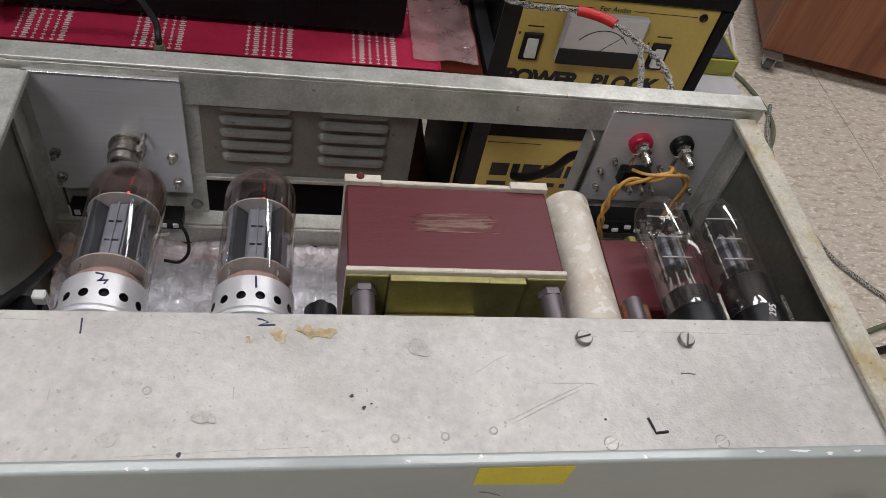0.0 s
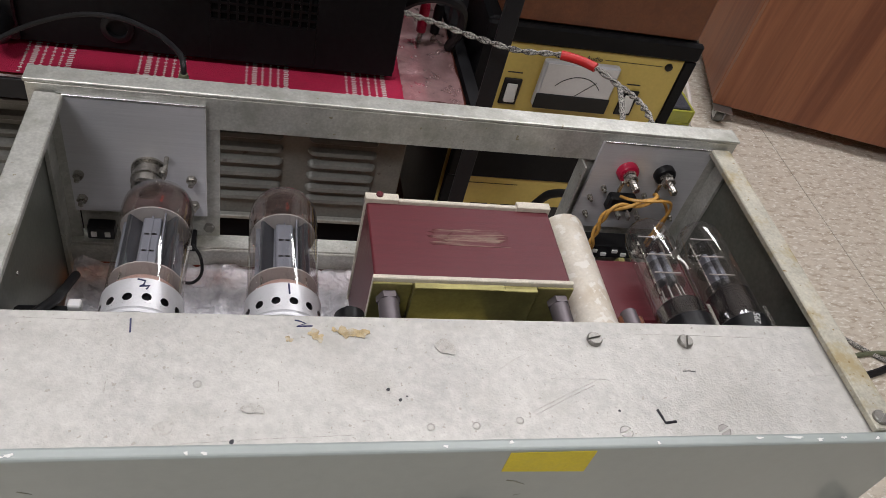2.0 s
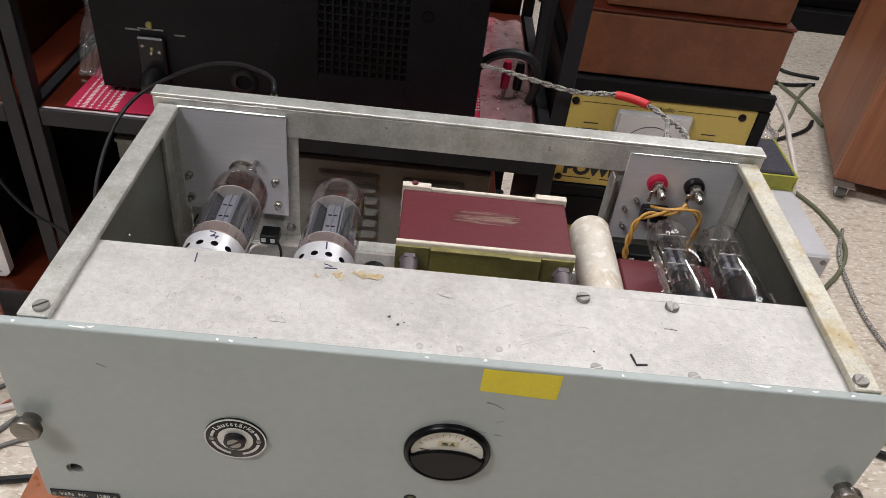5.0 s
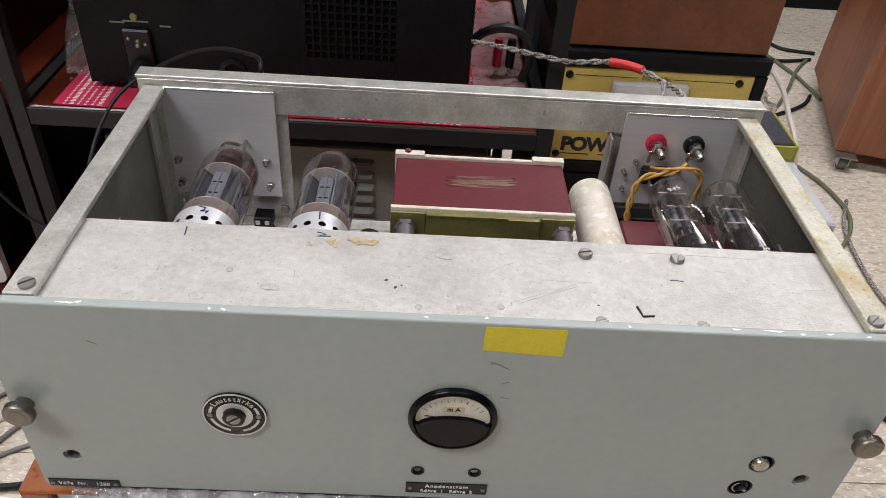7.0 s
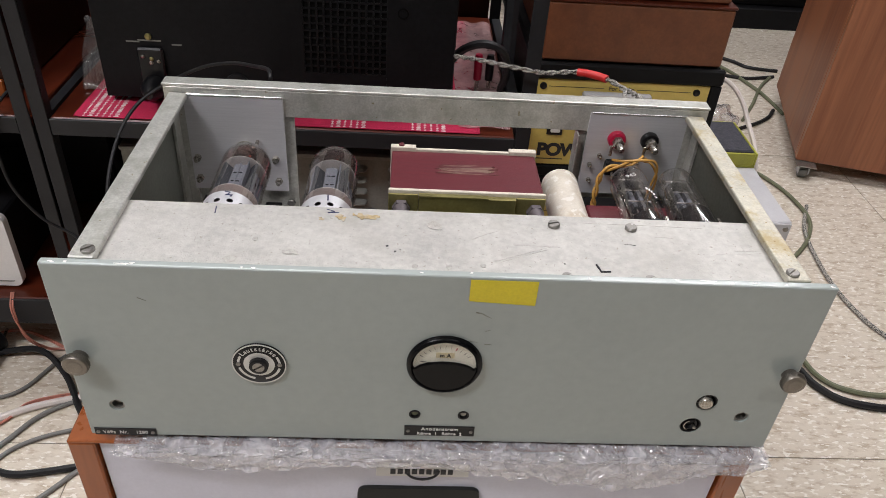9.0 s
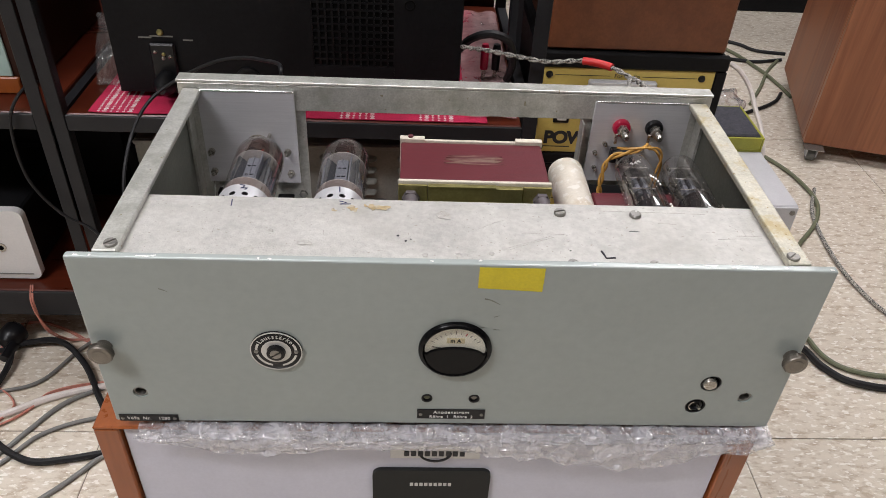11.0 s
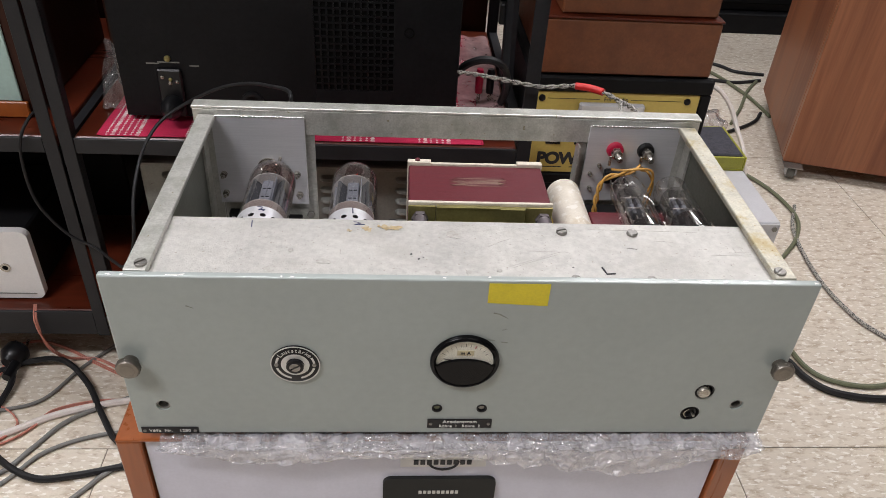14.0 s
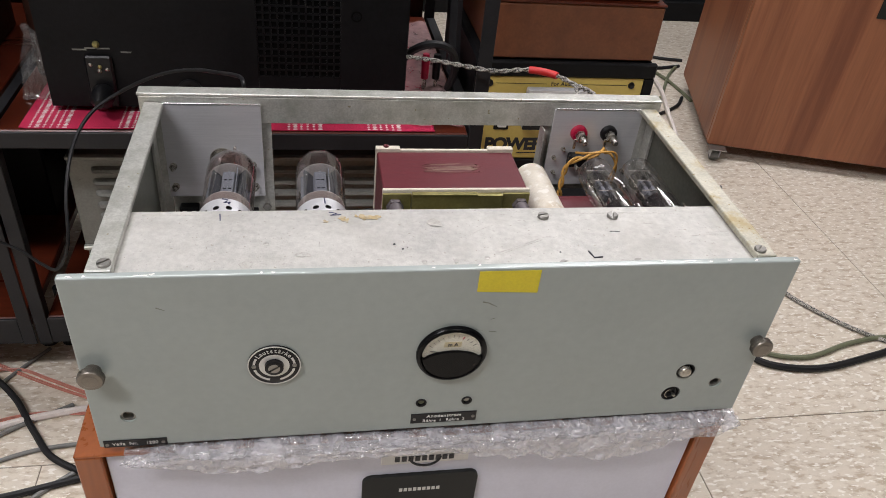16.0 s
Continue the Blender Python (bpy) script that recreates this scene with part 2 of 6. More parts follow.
M_YTAPE = material("yellow_tape", (0.68, 0.56, 0.03), 0.55, vary=0.06, scale=60, bump=0.2, bump_scale=160)
M_RED = material("red_plastic", (0.42, 0.008, 0.045), 0.3, vary=0.08, scale=120)
M_REDTAPE = material("red_tape", (0.55, 0.02, 0.02), 0.45, vary=0.06, scale=90, bump=0.1, bump_scale=200)
M_CORE = material("maroon_lacquered_core", (0.105, 0.017, 0.023), 0.42, spec=0.35, vary=0.10, scale=20, stretch=(1, 14, 1), bump=0.10, bump_scale=160, spots=(0.13, 0.035, 0.04), spot_scale=30, spot_cut=0.70)
M_RUB = material("rubbed_tin_patch", (0.21, 0.135, 0.10), 0.5, metal=0.2, vary=0.3, scale=40, stretch=(1, 12, 1), second=(0.105, 0.02, 0.025), mix=(0.42, 0.56))
M_BRASS = material("olive_brass", (0.36, 0.32, 0.13), 0.33, metal=0.75, vary=0.12, scale=50, second=(0.24, 0.22, 0.09), mix=(0.45, 0.7))
M_PAPER = material("flange_fibre", (0.58, 0.53, 0.44), 0.6, vary=0.15, scale=150)
M_WAX = material("waxed_card", (0.60, 0.555, 0.475), 0.45, vary=0.08, scale=60, second=(0.47, 0.385, 0.27), mix=(0.46, 0.70), bump=0.12, bump_scale=160, spots=(0.68, 0.65, 0.59), spot_scale=130, spot_cut=0.57)
M_ALU = material("aluminium_collar", (0.72, 0.72, 0.74), 0.36, metal=0.55, vary=0.06, scale=120)
M_GLASS = glass("valve_glass", (0.96, 0.95, 0.945), 0.0, 0.085, 0.014)
M_METERGLASS = glass("meter_glass", (0.95, 0.95, 0.94), 0.0, 0.006)
# Wood darkened well below mahogany, so its colour carries the racks' shade.
M_SHADEDWOOD = material("shaded_dark_wood", (0.030, 0.008, 0.004), 0.4, spec=0.2, vary=0.2, scale=14, stretch=(1, 1, 0.12), bump=0.03, bump_scale=120)
M_ANODE = material("grey_anode", (0.20, 0.21, 0.245), 0.42, metal=0.35, vary=0.08, scale=120)
M_ANODE_DARK = material("dark_anode_fin", (0.055, 0.058, 0.07), 0.5, metal=0.4, vary=0.08, scale=120)
M_MICA = material("mica_disc", (0.50, 0.46, 0.44), 0.35, vary=0.08, scale=100)
M_GETTER = material("getter_flash", (0.10, 0.055, 0.05), 0.12, metal=0.7, vary=0.15, scale=60)
M_FLASH = material("black_getter_mirror", (0.012, 0.009, 0.009), 0.14, spec=0.6, vary=0.2, scale=60, coat=0.3)
M_PINK = material("ceramic_press", (0.42, 0.27, 0.23), 0.4, vary=0.08, scale=100)
M_HEATER = glow("heater_glow", (1.0, 0.06, 0.02), 2.2)
M_YWIRE = material("amber_wire", (0.50, 0.27, 0.06), 0.4, vary=0.12, scale=200)
M_INK = material("blue_black_ink", (0.02, 0.025, 0.09), 0.5, vary=0.1, scale=200)
M_INKBLACK = material("black_ink", (0.015, 0.015, 0.02), 0.5, vary=0.1, scale=200)
M_RIVET = material("pale_rivet_metal", (0.40, 0.385, 0.355), 0.4, metal=0.4, vary=0.1, scale=300)
M_RUST = material("ochre_stain", (0.37, 0.28, 0.14), 0.55, vary=0.35, scale=300, second=(0.44, 0.39, 0.29), mix=(0.45, 0.62))
M_FADE = material("faded_ring_stain", (0.40, 0.38, 0.345), 0.5, vary=0.25, scale=250, second=(0.46, 0.45, 0.415), mix=(0.45, 0.6))
M_WRAP = plastic_film("bubble_film", 0.16, 0.55, 0.30, 170.0, 0.006)
M_MILKY = plastic_film("milky_bubble_film", 0.50, 0.88, 0.34, 170.0, 0.006)
M_SHEET = plastic_film("pinkish_sheet", 0.40, 0.62, 0.12, 30.0, 0.004)
M_SHEET.node_tree.nodes["Principled BSDF"].inputs["Base Color"].default_value = (0.58, 0.36, 0.36, 1)
M_CLEAR = glass("clear_sheet", (0.90, 0.89, 0.90), 0.08, 0.10, 0.10)
M_ORANGEWOOD = material("orange_lacquered_wood", (0.30, 0.078, 0.015), 0.3, vary=0.14, scale=22, stretch=(1, 1, 0.08), coat=0.3, bump=0.03, bump_scale=160)
M_SILVERCLOTH = material("silver_grey_front", (0.64, 0.64, 0.73), 0.5, vary=0.03, scale=40, bump=0.05, bump_scale=1500)
M_BADGE = material("charcoal_badge", (0.018, 0.019, 0.018), 0.45, spec=0.2, vary=0.1, scale=120)
M_MAHOGANY = material("mahogany_board", (0.075, 0.014, 0.006), 0.3, spec=0.3, vary=0.2, scale=14, stretch=(0.12, 1, 1), coat=0.08, bump=0.03, bump_scale=120)
M_ANGLE = material("dark_grey_angle_steel", (0.020, 0.020, 0.022), 0.45, spec=0.25, vary=0.12, scale=40, bump=0.05, bump_scale=500)
M_CLOTH = cloth_material()
M_YELLOW = material("straw_yellow_enamel", (0.62, 0.47, 0.12), 0.4, vary=0.05, scale=25, bump=0.02, bump_scale=400)
M_TAN = material("tan_leathercloth", (0.165, 0.055, 0.021), 0.40, vary=0.14, scale=30, bump=0.15, bump_scale=500, second=(0.12, 0.036, 0.014), mix=(0.5, 0.7))
M_SAPELE = material("striped_walnut_veneer", (0.30, 0.112, 0.052), 0.42, vary=0.13, scale=20, stretch=(1, 1, 0.05), bump=0.03, bump_scale=160, second=(0.185, 0.060, 0.028), mix=(0.46, 0.62))
M_GREYPAINT = material("weathered_grey_steel", (0.19, 0.19, 0.172), 0.45, metal=0.2, vary=0.12, scale=35, bump=0.04, bump_scale=400, spots=(0.12, 0.11, 0.095), spot_scale=80, spot_cut=0.69)
M_PALEBOX = material("pale_grey_casing", (0.55, 0.55, 0.57), 0.45, vary=0.04, scale=40, bump=0.02, bump_scale=600)
M_WHITEBOX = material("white_casing", (0.70, 0.69, 0.68), 0.4, vary=0.03, scale=40)
M_LIME = material("lime_plastic_tray", (0.42, 0.42, 0.06), 0.4, vary=0.08, scale=60)
M_FOAM = material("charcoal_foam", (0.06, 0.06, 0.075), 0.95, vary=0.3, scale=150, bump=0.8, bump_scale=700)
M_TEAL = material("pale_teal_panel", (0.36, 0.50, 0.46), 0.4, vary=0.06, scale=20)
M_BRAID = braid_material()
M_BCABLE = material("black_rubber_cable", (0.012, 0.012, 0.013), 0.5, spec=0.3, vary=0.15, scale=100)
M_GCABLE = material("grey_cable", (0.16, 0.16, 0.15), 0.5, vary=0.15, scale=100)
M_OLIVECABLE = material("olive_cable", (0.14, 0.15, 0.09), 0.5, vary=0.15, scale=100)
M_PINKWIRE = material("copper_speaker_wire", (0.50, 0.20, 0.15), 0.35, vary=0.2, scale=120)
M_WCABLE = material("white_cable", (0.66, 0.60, 0.56), 0.45, vary=0.08, scale=100)
M_FLOOR = material("speckled_vinyl", (0.63, 0.565, 0.47), 0.42, vary=0.05, scale=55, stretch=(1, 2.2, 1), second=(0.45, 0.37, 0.28), mix=(0.49, 0.62), spots=(0.77, 0.73, 0.66), spot_scale=80, spot_cut=0.57, bump=0.02, bump_scale=200, random_tint=0.02)
M_JOINT = material("tile_joint", (0.22, 0.19, 0.15), 0.8, vary=0.1, scale=60)
M_WALL = material("room_wall_paint", (0.32, 0.31, 0.29), 0.8, vary=0.04, scale=6, bump=0.05, bump_scale=120)
# For the unseen east wall only, dark to dim what the panel reflects.
M_DARKWALL = material("dark_reflection_wall", (0.03, 0.028, 0.03), 0.9, vary=0.2, scale=12)
M_CEIL = material("ceiling_tile", (0.72, 0.72, 0.70), 0.85, vary=0.05, scale=10, bump=0.1, bump_scale=200)
M_DIFFUSER = glow("lamp_diffuser", (1.0, 0.97, 0.93), 3.0)


# ---- mesh helpers ----
def thing(name, loc, label, category, group="", kind=""):
    ob = new(name)
    ob.empty_display_size = 0.02
    ob.location = loc
    return tagged(ob, label, category, group, kind)


def root_of(ob):
    while ob.parent:
        ob = ob.parent
    return ob


def part(name, bm, mat, parent=None, label="", smooth=False):
    """Links a bmesh, built in world metres, as one mesh object under a thing or a part."""
    if parent is not None:
        bm.transform(Matrix.Translation(-Vector(root_of(parent).location)))
    me = bpy.data.meshes.new(name)
    bm.to_mesh(me)
    bm.free()
    if smooth:
        for p in me.polygons:
            p.use_smooth = True
        me.set_sharp_from_angle(angle=radians(38))
    me.materials.append(mat)
    ob = new(name, me)
    if parent is not None:
        ob.parent = parent
    if label:
        ob["label"] = label
    return ob


def box(x0, x1, y0, y1, z0, z1, bevel=0.0, bm=None, seg=1, turn=None):
    bm = bm or bmesh.new()
    made = bmesh.ops.create_cube(bm, size=1.0)["verts"]
    m = Matrix.Translation(((x0 + x1) / 2, (y0 + y1) / 2, (z0 + z1) / 2)) @ (turn or Matrix()) @ Matrix.Diagonal((x1 - x0, y1 - y0, z1 - z0, 1))
    bmesh.ops.transform(bm, matrix=m, verts=made)
    if bevel:
        edges = list({e for v in made for e in v.link_edges})
        bmesh.ops.bevel(bm, geom=edges, offset=bevel, segments=seg, affect="EDGES", profile=0.5)
    return bm


def lathe(profile, centre, axis="y", seg=32, bm=None, phase=0.0):
    """Turns a profile of (along, radius) about an axis through centre."""
    bm = bm or bmesh.new()
    rings = []
    cx, cy, cz = centre
    for a, r in profile:
        ring = []
        for i in range(seg):
            w = 2 * math.pi * i / seg + phase
            c, s = math.cos(w) * r, math.sin(w) * r
            p = {"y": (cx + c, cy + a, cz + s), "z": (cx + c, cy + s, cz + a), "x": (cx + a, cy + c, cz + s)}[axis]
            ring.append(bm.verts.new(p))
        rings.append(ring)
    for a, b in zip(rings, rings[1:]):
        for i in range(seg):
            bm.faces.new((a[i], a[(i + 1) % seg], b[(i + 1) % seg], b[i]))
    for ring, flip in ((rings[0], True), (rings[-1], False)):
        bm.faces.new(ring[::-1] if flip else ring)
    bmesh.ops.recalc_face_normals(bm, faces=bm.faces[:])
    return bm


def smooth_path(points, steps=8):
    pts = [Vector(p) for p in points]
    pts = [pts[0] * 2 - pts[1]] + pts + [pts[-1] * 2 - pts[-2]]
    out = []
    for a, b, c, d in zip(pts, pts[1:], pts[2:], pts[3:]):
        for i in range(steps):
            t = i / steps
            out.append(0.5 * ((2 * b) + (c - a) * t + (2 * a - 5 * b + 4 * c - d) * t * t + (3 * b - a - 3 * c + d) * t ** 3))
    out.append(pts[-2])
    return out


def sweep(path, r, seg=8, bm=None):
    """A round cable along a polyline."""
    bm = bm or bmesh.new()
    up, rings = Vector((0.13, 0.21, 0.97)), []
    for i, p in enumerate(path):
        d = (path[min(i + 1, len(path) - 1)] - path[max(i - 1, 0)]).normalized()
        side = d.cross(up)
        if side.length < 1e-3:
            side = d.cross(Vector((1, 0, 0)))
        side.normalize()
        over = side.cross(d).normalized()
        up = over
        rings.append([bm.verts.new(p + side * math.cos(2 * math.pi * k / seg) * r + over * math.sin(2 * math.pi * k / seg) * r) for k in range(seg)])
    for a, b in zip(rings, rings[1:]):
        for k in range(seg):
            bm.faces.new((a[k], a[(k + 1) % seg], b[(k + 1) % seg], b[k]))
    bm.faces.new(rings[0][::-1])
    bm.faces.new(rings[-1])
    bmesh.ops.recalc_face_normals(bm, faces=bm.faces[:])
    return bm


def helix(path, radius, pitch, phase):
    out, run = [], 0.0
    for i, p in enumerate(path):
        q = path[min(i + 1, len(path) - 1)]
        d = (q - path[max(i - 1, 0)]).normalized()
        side = d.cross(Vector((0, 0, 1))).normalized()
        over = side.cross(d)
        w = 2 * math.pi * run / pitch + phase
        out.append(p + side * math.cos(w) * radius + over * math.sin(w) * radius)
        run += (q - p).length
    return out


def lettering(text, size, centre, mat, parent, name="lettering", turn=None, bold=0.0, spacing=1.0):
    """Raised letters on a face that looks to -y; turn replaces that facing."""
    curve = bpy.data.curves.new("letters", "FONT")
    curve.body, curve.size, curve.align_x, curve.align_y, curve.extrude, curve.offset = text, size, "CENTER", "CENTER", 0.0002, bold
    curve.space_character = spacing
    tmp = bpy.data.objects.new("letters", curve)
    me = bpy.data.meshes.new_from_object(tmp)
    bpy.data.objects.remove(tmp)
    bm = bmesh.new()
    bm.from_mesh(me)
    bpy.data.meshes.remove(me)
    bm.transform(Matrix.Translation(centre) @ (turn or pose(0, 0, 0, 90, 0, 0)))
    return part(name, bm, mat, parent)


def slotted_screw(x, y, z, r, h, turn, parent, mat=None, axis="z"):
    """A cheese-head screw with a sawn slot, standing on z (or on a face at y, looking to -y)."""
    bm = bmesh.new()
    w = r * 0.16
    for s in (-1, 1):
        verts = []
        a0 = math.asin(w / r)
        arc = [a0 + (math.pi - 2 * a0) * i / 10 for i in range(11)]
        ring = [(math.cos(a) * r, s * math.sin(a) * r) for a in arc]
        low = [bm.verts.new((px, py, 0)) for px, py in ring]
        mid = [bm.verts.new((px, py, h * 0.75)) for px, py in ring]
        top = [bm.verts.new((px * 0.86, (py - s * w) * 0.86 + s * w, h)) for px, py in ring]
        for a, b in ((low, mid), (mid, top)):
            for i in range(11):
                j = (i + 1) % 11
                bm.faces.new((a[i], a[j], b[j], b[i]))
        bm.faces.new(top)
        bm.faces.new(low)
    lathe([(0, r * 0.95), (h * 0.45, r * 0.95)], (0, 0, 0), "z", 16, bm)
    bmesh.ops.recalc_face_normals(bm, faces=bm.faces[:])
    m = pose(x, y, z, 0, 0, turn) if axis == "z" else pose(x, y, z, 90, 0, 0) @ pose(0, 0, 0, 0, 0, turn)
    bm.transform(m)
    return part("screw", bm, mat or M_DARKSTEEL, parent)


def hex_nut(x, y, z, r, h, parent, mat=None, stud=0.0):
    """A nut on a face, axis along y, towards -y, with its stud end."""
    bm = lathe([(0, r), (-h * 0.85, r), (-h, r * 0.85)], (x, y, z), "y", 6)
    if stud:
        lathe([(-h, r * 0.5), (-h - stud, r * 0.5), (-h - stud * 1.1, r * 0.35)], (x, y, z), "y", 10, bm)
    return part("nut", bm, mat or M_NICKEL, parent)


def disc_patch(points, z, mat, parent, name, thick=0.0003):
    bm = bmesh.new()
    f = bm.faces.new([bm.verts.new((px, py, z)) for px, py in points])
    ext = bmesh.ops.extrude_face_region(bm, geom=[f])
    bmesh.ops.translate(bm, vec=(0, 0, thick), verts=[v for v in ext["geom"] if isinstance(v, bmesh.types.BMVert)])
    bmesh.ops.recalc_face_normals(bm, faces=bm.faces[:])
    return part(name, bm, mat, parent)


def blob(cx, cy, r, seed, n=18, rough=0.35, sx=1.0, sy=1.0):
    rnd = random.Random(seed)
    ph = [rnd.uniform(0, 6.28) for _ in range(4)]
    out = []
    for i in range(n):
        a = 2 * math.pi * i / n
        k = 1 + rough * (0.5 * math.sin(2 * a + ph[0]) + 0.4 * math.sin(3 * a + ph[1]) + 0.35 * math.sin(5 * a + ph[2]))
        out.append((cx + math.cos(a) * r * k * sx, cy + math.sin(a) * r * k * sy))
    return out


def holed(ob, cutters):
    """Cuts round holes (x, z, r) through a plate that faces y."""
    bm = bmesh.new()
    for x, z, r in cutters:
        lathe([(-0.05, r), (0.05, r)], (x, 0.0, z), "y", 28, bm)
    me = bpy.data.meshes.new("cutter")
    bm.to_mesh(me)
    bm.free()
    tool = new("cutter", me)
    mod = ob.modifiers.new("cut", "BOOLEAN")
    mod.object, mod.operation, mod.solver = tool, "DIFFERENCE", "EXACT"
    bpy.context.view_layer.update()
    cut_mesh = bpy.data.meshes.new_from_object(ob.evaluated_get(bpy.context.evaluated_depsgraph_get()))
    ob.modifiers.clear()
    ob.data = cut_mesh
    bpy.data.objects.remove(tool)
    return ob


# ---- room ----
RX0, RX1, RY0, RY1 = -3.0, 3.6, -3.2, 3.4
floor = tagged(part("floor", box(RX0, RX1, RY0, RY1, -0.06, -0.0015), M_JOINT), "cream speckled vinyl tile floor with thin dark joints", "floor", kind="structure")
tagged(part("ceiling", box(RX0, RX1, RY0, RY1, CEIL, CEIL + 0.08), M_CEIL), "white ceiling over the workshop", "ceiling", kind="structure")
tagged(part("wall_north", box(RX0, RX1, RY1, RY1 + 0.1, 0, CEIL), M_WALL), "plain grey painted room wall", "wall", kind="structure")
tagged(part("wall_south", box(RX0, RX1, RY0 - 0.1, RY0, 0, CEIL), M_WALL), "plain grey painted room wall", "wall", kind="structure")
# Out of view; darkness added here to tone down the panel's right side.
tagged(part("wall_east", box(RX1, RX1 + 0.1, RY0, RY1, 0, CEIL), M_DARKWALL), "unseen dark wall added to dim the panel's reflections", "wall", kind="structure")
tagged(part("wall_west", box(RX0 - 0.1, RX0, RY0, RY1, 0, CEIL), M_WALL), "plain grey painted room wall", "wall", kind="structure")
for lx, ly, lw, ld, _ in LAMPS:
    lamp = thing("ceiling_light", (lx, ly, CEIL), "white fluorescent ceiling light with frosted diffuser", "ceiling light", "ceiling lights")
    part("housing", box(lx - lw / 2 - 0.02, lx + lw / 2 + 0.02, ly - ld / 2 - 0.02, ly + ld / 2 + 0.02, CEIL - 0.012, CEIL, 0.003), M_WHITEBOX, lamp)
    part("diffuser", box(lx - lw / 2, lx + lw / 2, ly - ld / 2, ly + ld / 2, CEIL - 0.02, CEIL - 0.0125, 0.002), M_DIFFUSER, lamp)

# ---- speaker cabinet under the amplifier ----
stand = thing("speaker_cabinet", (-0.012, 0.15, 0), "orange lacquered wooden speaker cabinet with silver-grey front", "speaker")
BX0, BX1, BY0, BY1, BZ = -0.281, 0.257, 0.0, 0.262, 0.391
part("top_board", box(BX0, BX1, BY0, BY1, BZ - 0.0025, BZ, 0.0008), M_ORANGEWOOD, stand)
part("top_core", box(BX0 + 0.0205, BX1 - 0.0205, 0.0175, BY1, BZ - 0.02, BZ - 0.0027), M_ORANGEWOOD, stand)
part("side_board", box(BX0, BX0 + 0.02, BY0, BY1, 0.0, BZ - 0.0027, 0.0012), M_ORANGEWOOD, stand)
part("side_board", box(BX1 - 0.02, BX1, BY0, BY1, 0.0, BZ - 0.0027, 0.0012), M_ORANGEWOOD, stand)
part("bottom_board", box(BX0 + 0.0205, BX1 - 0.0205, BY0, BY1, 0.0, 0.02, 0.0012), M_ORANGEWOOD, stand)
part("back_board", box(BX0 + 0.0205, BX1 - 0.0205, BY1 - 0.015, BY1 - 0.001, 0.0205, BZ - 0.0205), M_ORANGEWOOD, stand)
front = part("front_cloth", box(BX0 + 0.0215, BX1 - 0.0215, 0.004, 0.016, 0.021, BZ - 0.0030, 0.001), M_SILVERCLOTH, stand, "silver-grey fabric front")
badge = box(-0.061, 0.040, 0.0005, 0.004, 0.268, 0.338)
bmesh.ops.bevel(badge, geom=[e for e in badge.edges if abs(e.verts[0].co.y - e.verts[1].co.y) > 0.001], offset=0.008, segments=5, affect="EDGES", profile=0.5)
badge = part("badge", badge, M_BADGE, front, "charcoal badge with pale bars")
for i in range(9):
    part("badge_bar", box(-0.0290 + i * 0.0041, -0.0261 + i * 0.0041, 0.0002, 0.0006, 0.3170, 0.3212), M_LABELGREY, stand)
sticker = part("sticker", box(-0.046, 0.029, 0.0025, 0.0042, 0.352, 0.368, 0.0004), M_WHITEBOX, front, "clear sticker with dark bars and an arc")
for i in range(9):
    part("sticker_bar", box(-0.0345 + i * 0.0058, -0.0303 + i * 0.0058, 0.0018, 0.0026, 0.3560, 0.3618), M_INKBLACK, stand)
arc = [Vector((-0.0085 + math.cos(a) * 0.013, 0.0022, 0.360 + math.sin(a) * 0.011)) for a in [math.pi + math.pi * i / 16 for i in range(17)]]
part("sticker_arc", sweep(arc, 0.0011, 6), M_INKBLACK, stand)


# ---- bubble wrap between cabinet and amplifier ----
def wrap_sheet(seed, lift, x0, x1, hang):
    bm = bmesh.new()
    nx, rnd = 190, random.Random(seed)
    back, drop = 60, 22
    grid = []
    for i in range(nx + 1):
        u = i / nx
        x = x0 + (x1 - x0) * u
        h = hang * (0.85 + 0.35 * noise.noise((u * 6 + seed, 1.7, 0.3)) + 0.25 * noise.noise((u * 23 + seed, 4.1, 0.3))) * (0.45 + 0.55 * min(1, u * 9)) * (0.80 + 0.42 * max(0.0, min(1.0, (u - 0.5) * 6))) * (0.35 + 0.65 * min(1, (1 - u) * 5.5))
        row = []
        for j in range(back + drop + 1):
            if j <= back:
                y, z = 0.238 - 0.240 * j / back, BZ + 0.001 + lift
                n1 = noise.noise((x * 150, y * 150, seed)) * 0.0032 + noise.noise((x * 45, y * 45, seed + 5)) * 0.006
                p = Vector((x, y, z + 0.003 + max(-0.002, min(n1, 0.0035 - lift if y < 0.04 else 0.012))))
            else:
                v = (j - back) / drop
                out = 0.003 + 0.005 * math.sin(min(1.0, v * 1.7) * math.pi / 2) + 0.003 * noise.noise((x * 60, v * 4, seed)) + 0.0014 * noise.noise((x * 170, v * 9, seed + 2))
                p = Vector((x + 0.004 * noise.noise((x * 70, v * 5, seed + 8)), -0.002 - out - lift, BZ + 0.004 + lift - v * h + 0.0012 * noise.noise((x * 120, v * 6, seed + 3))))
            row.append(bm.verts.new(p))
        grid.append(row)
    for a, b in zip(grid, grid[1:]):
        for j in range(len(a) - 1):
            bm.faces.new((a[j], a[j + 1], b[j + 1], b[j]))
    return bm


wrap = thing("bubble_wrap", (0, 0.14, BZ), "crumpled clear bubble wrap sheet under the amplifier", "packaging")
part("upper_film", wrap_sheet(3.0, 0.0015, -0.243, 0.264, 0.028), M_WRAP, wrap, smooth=True)
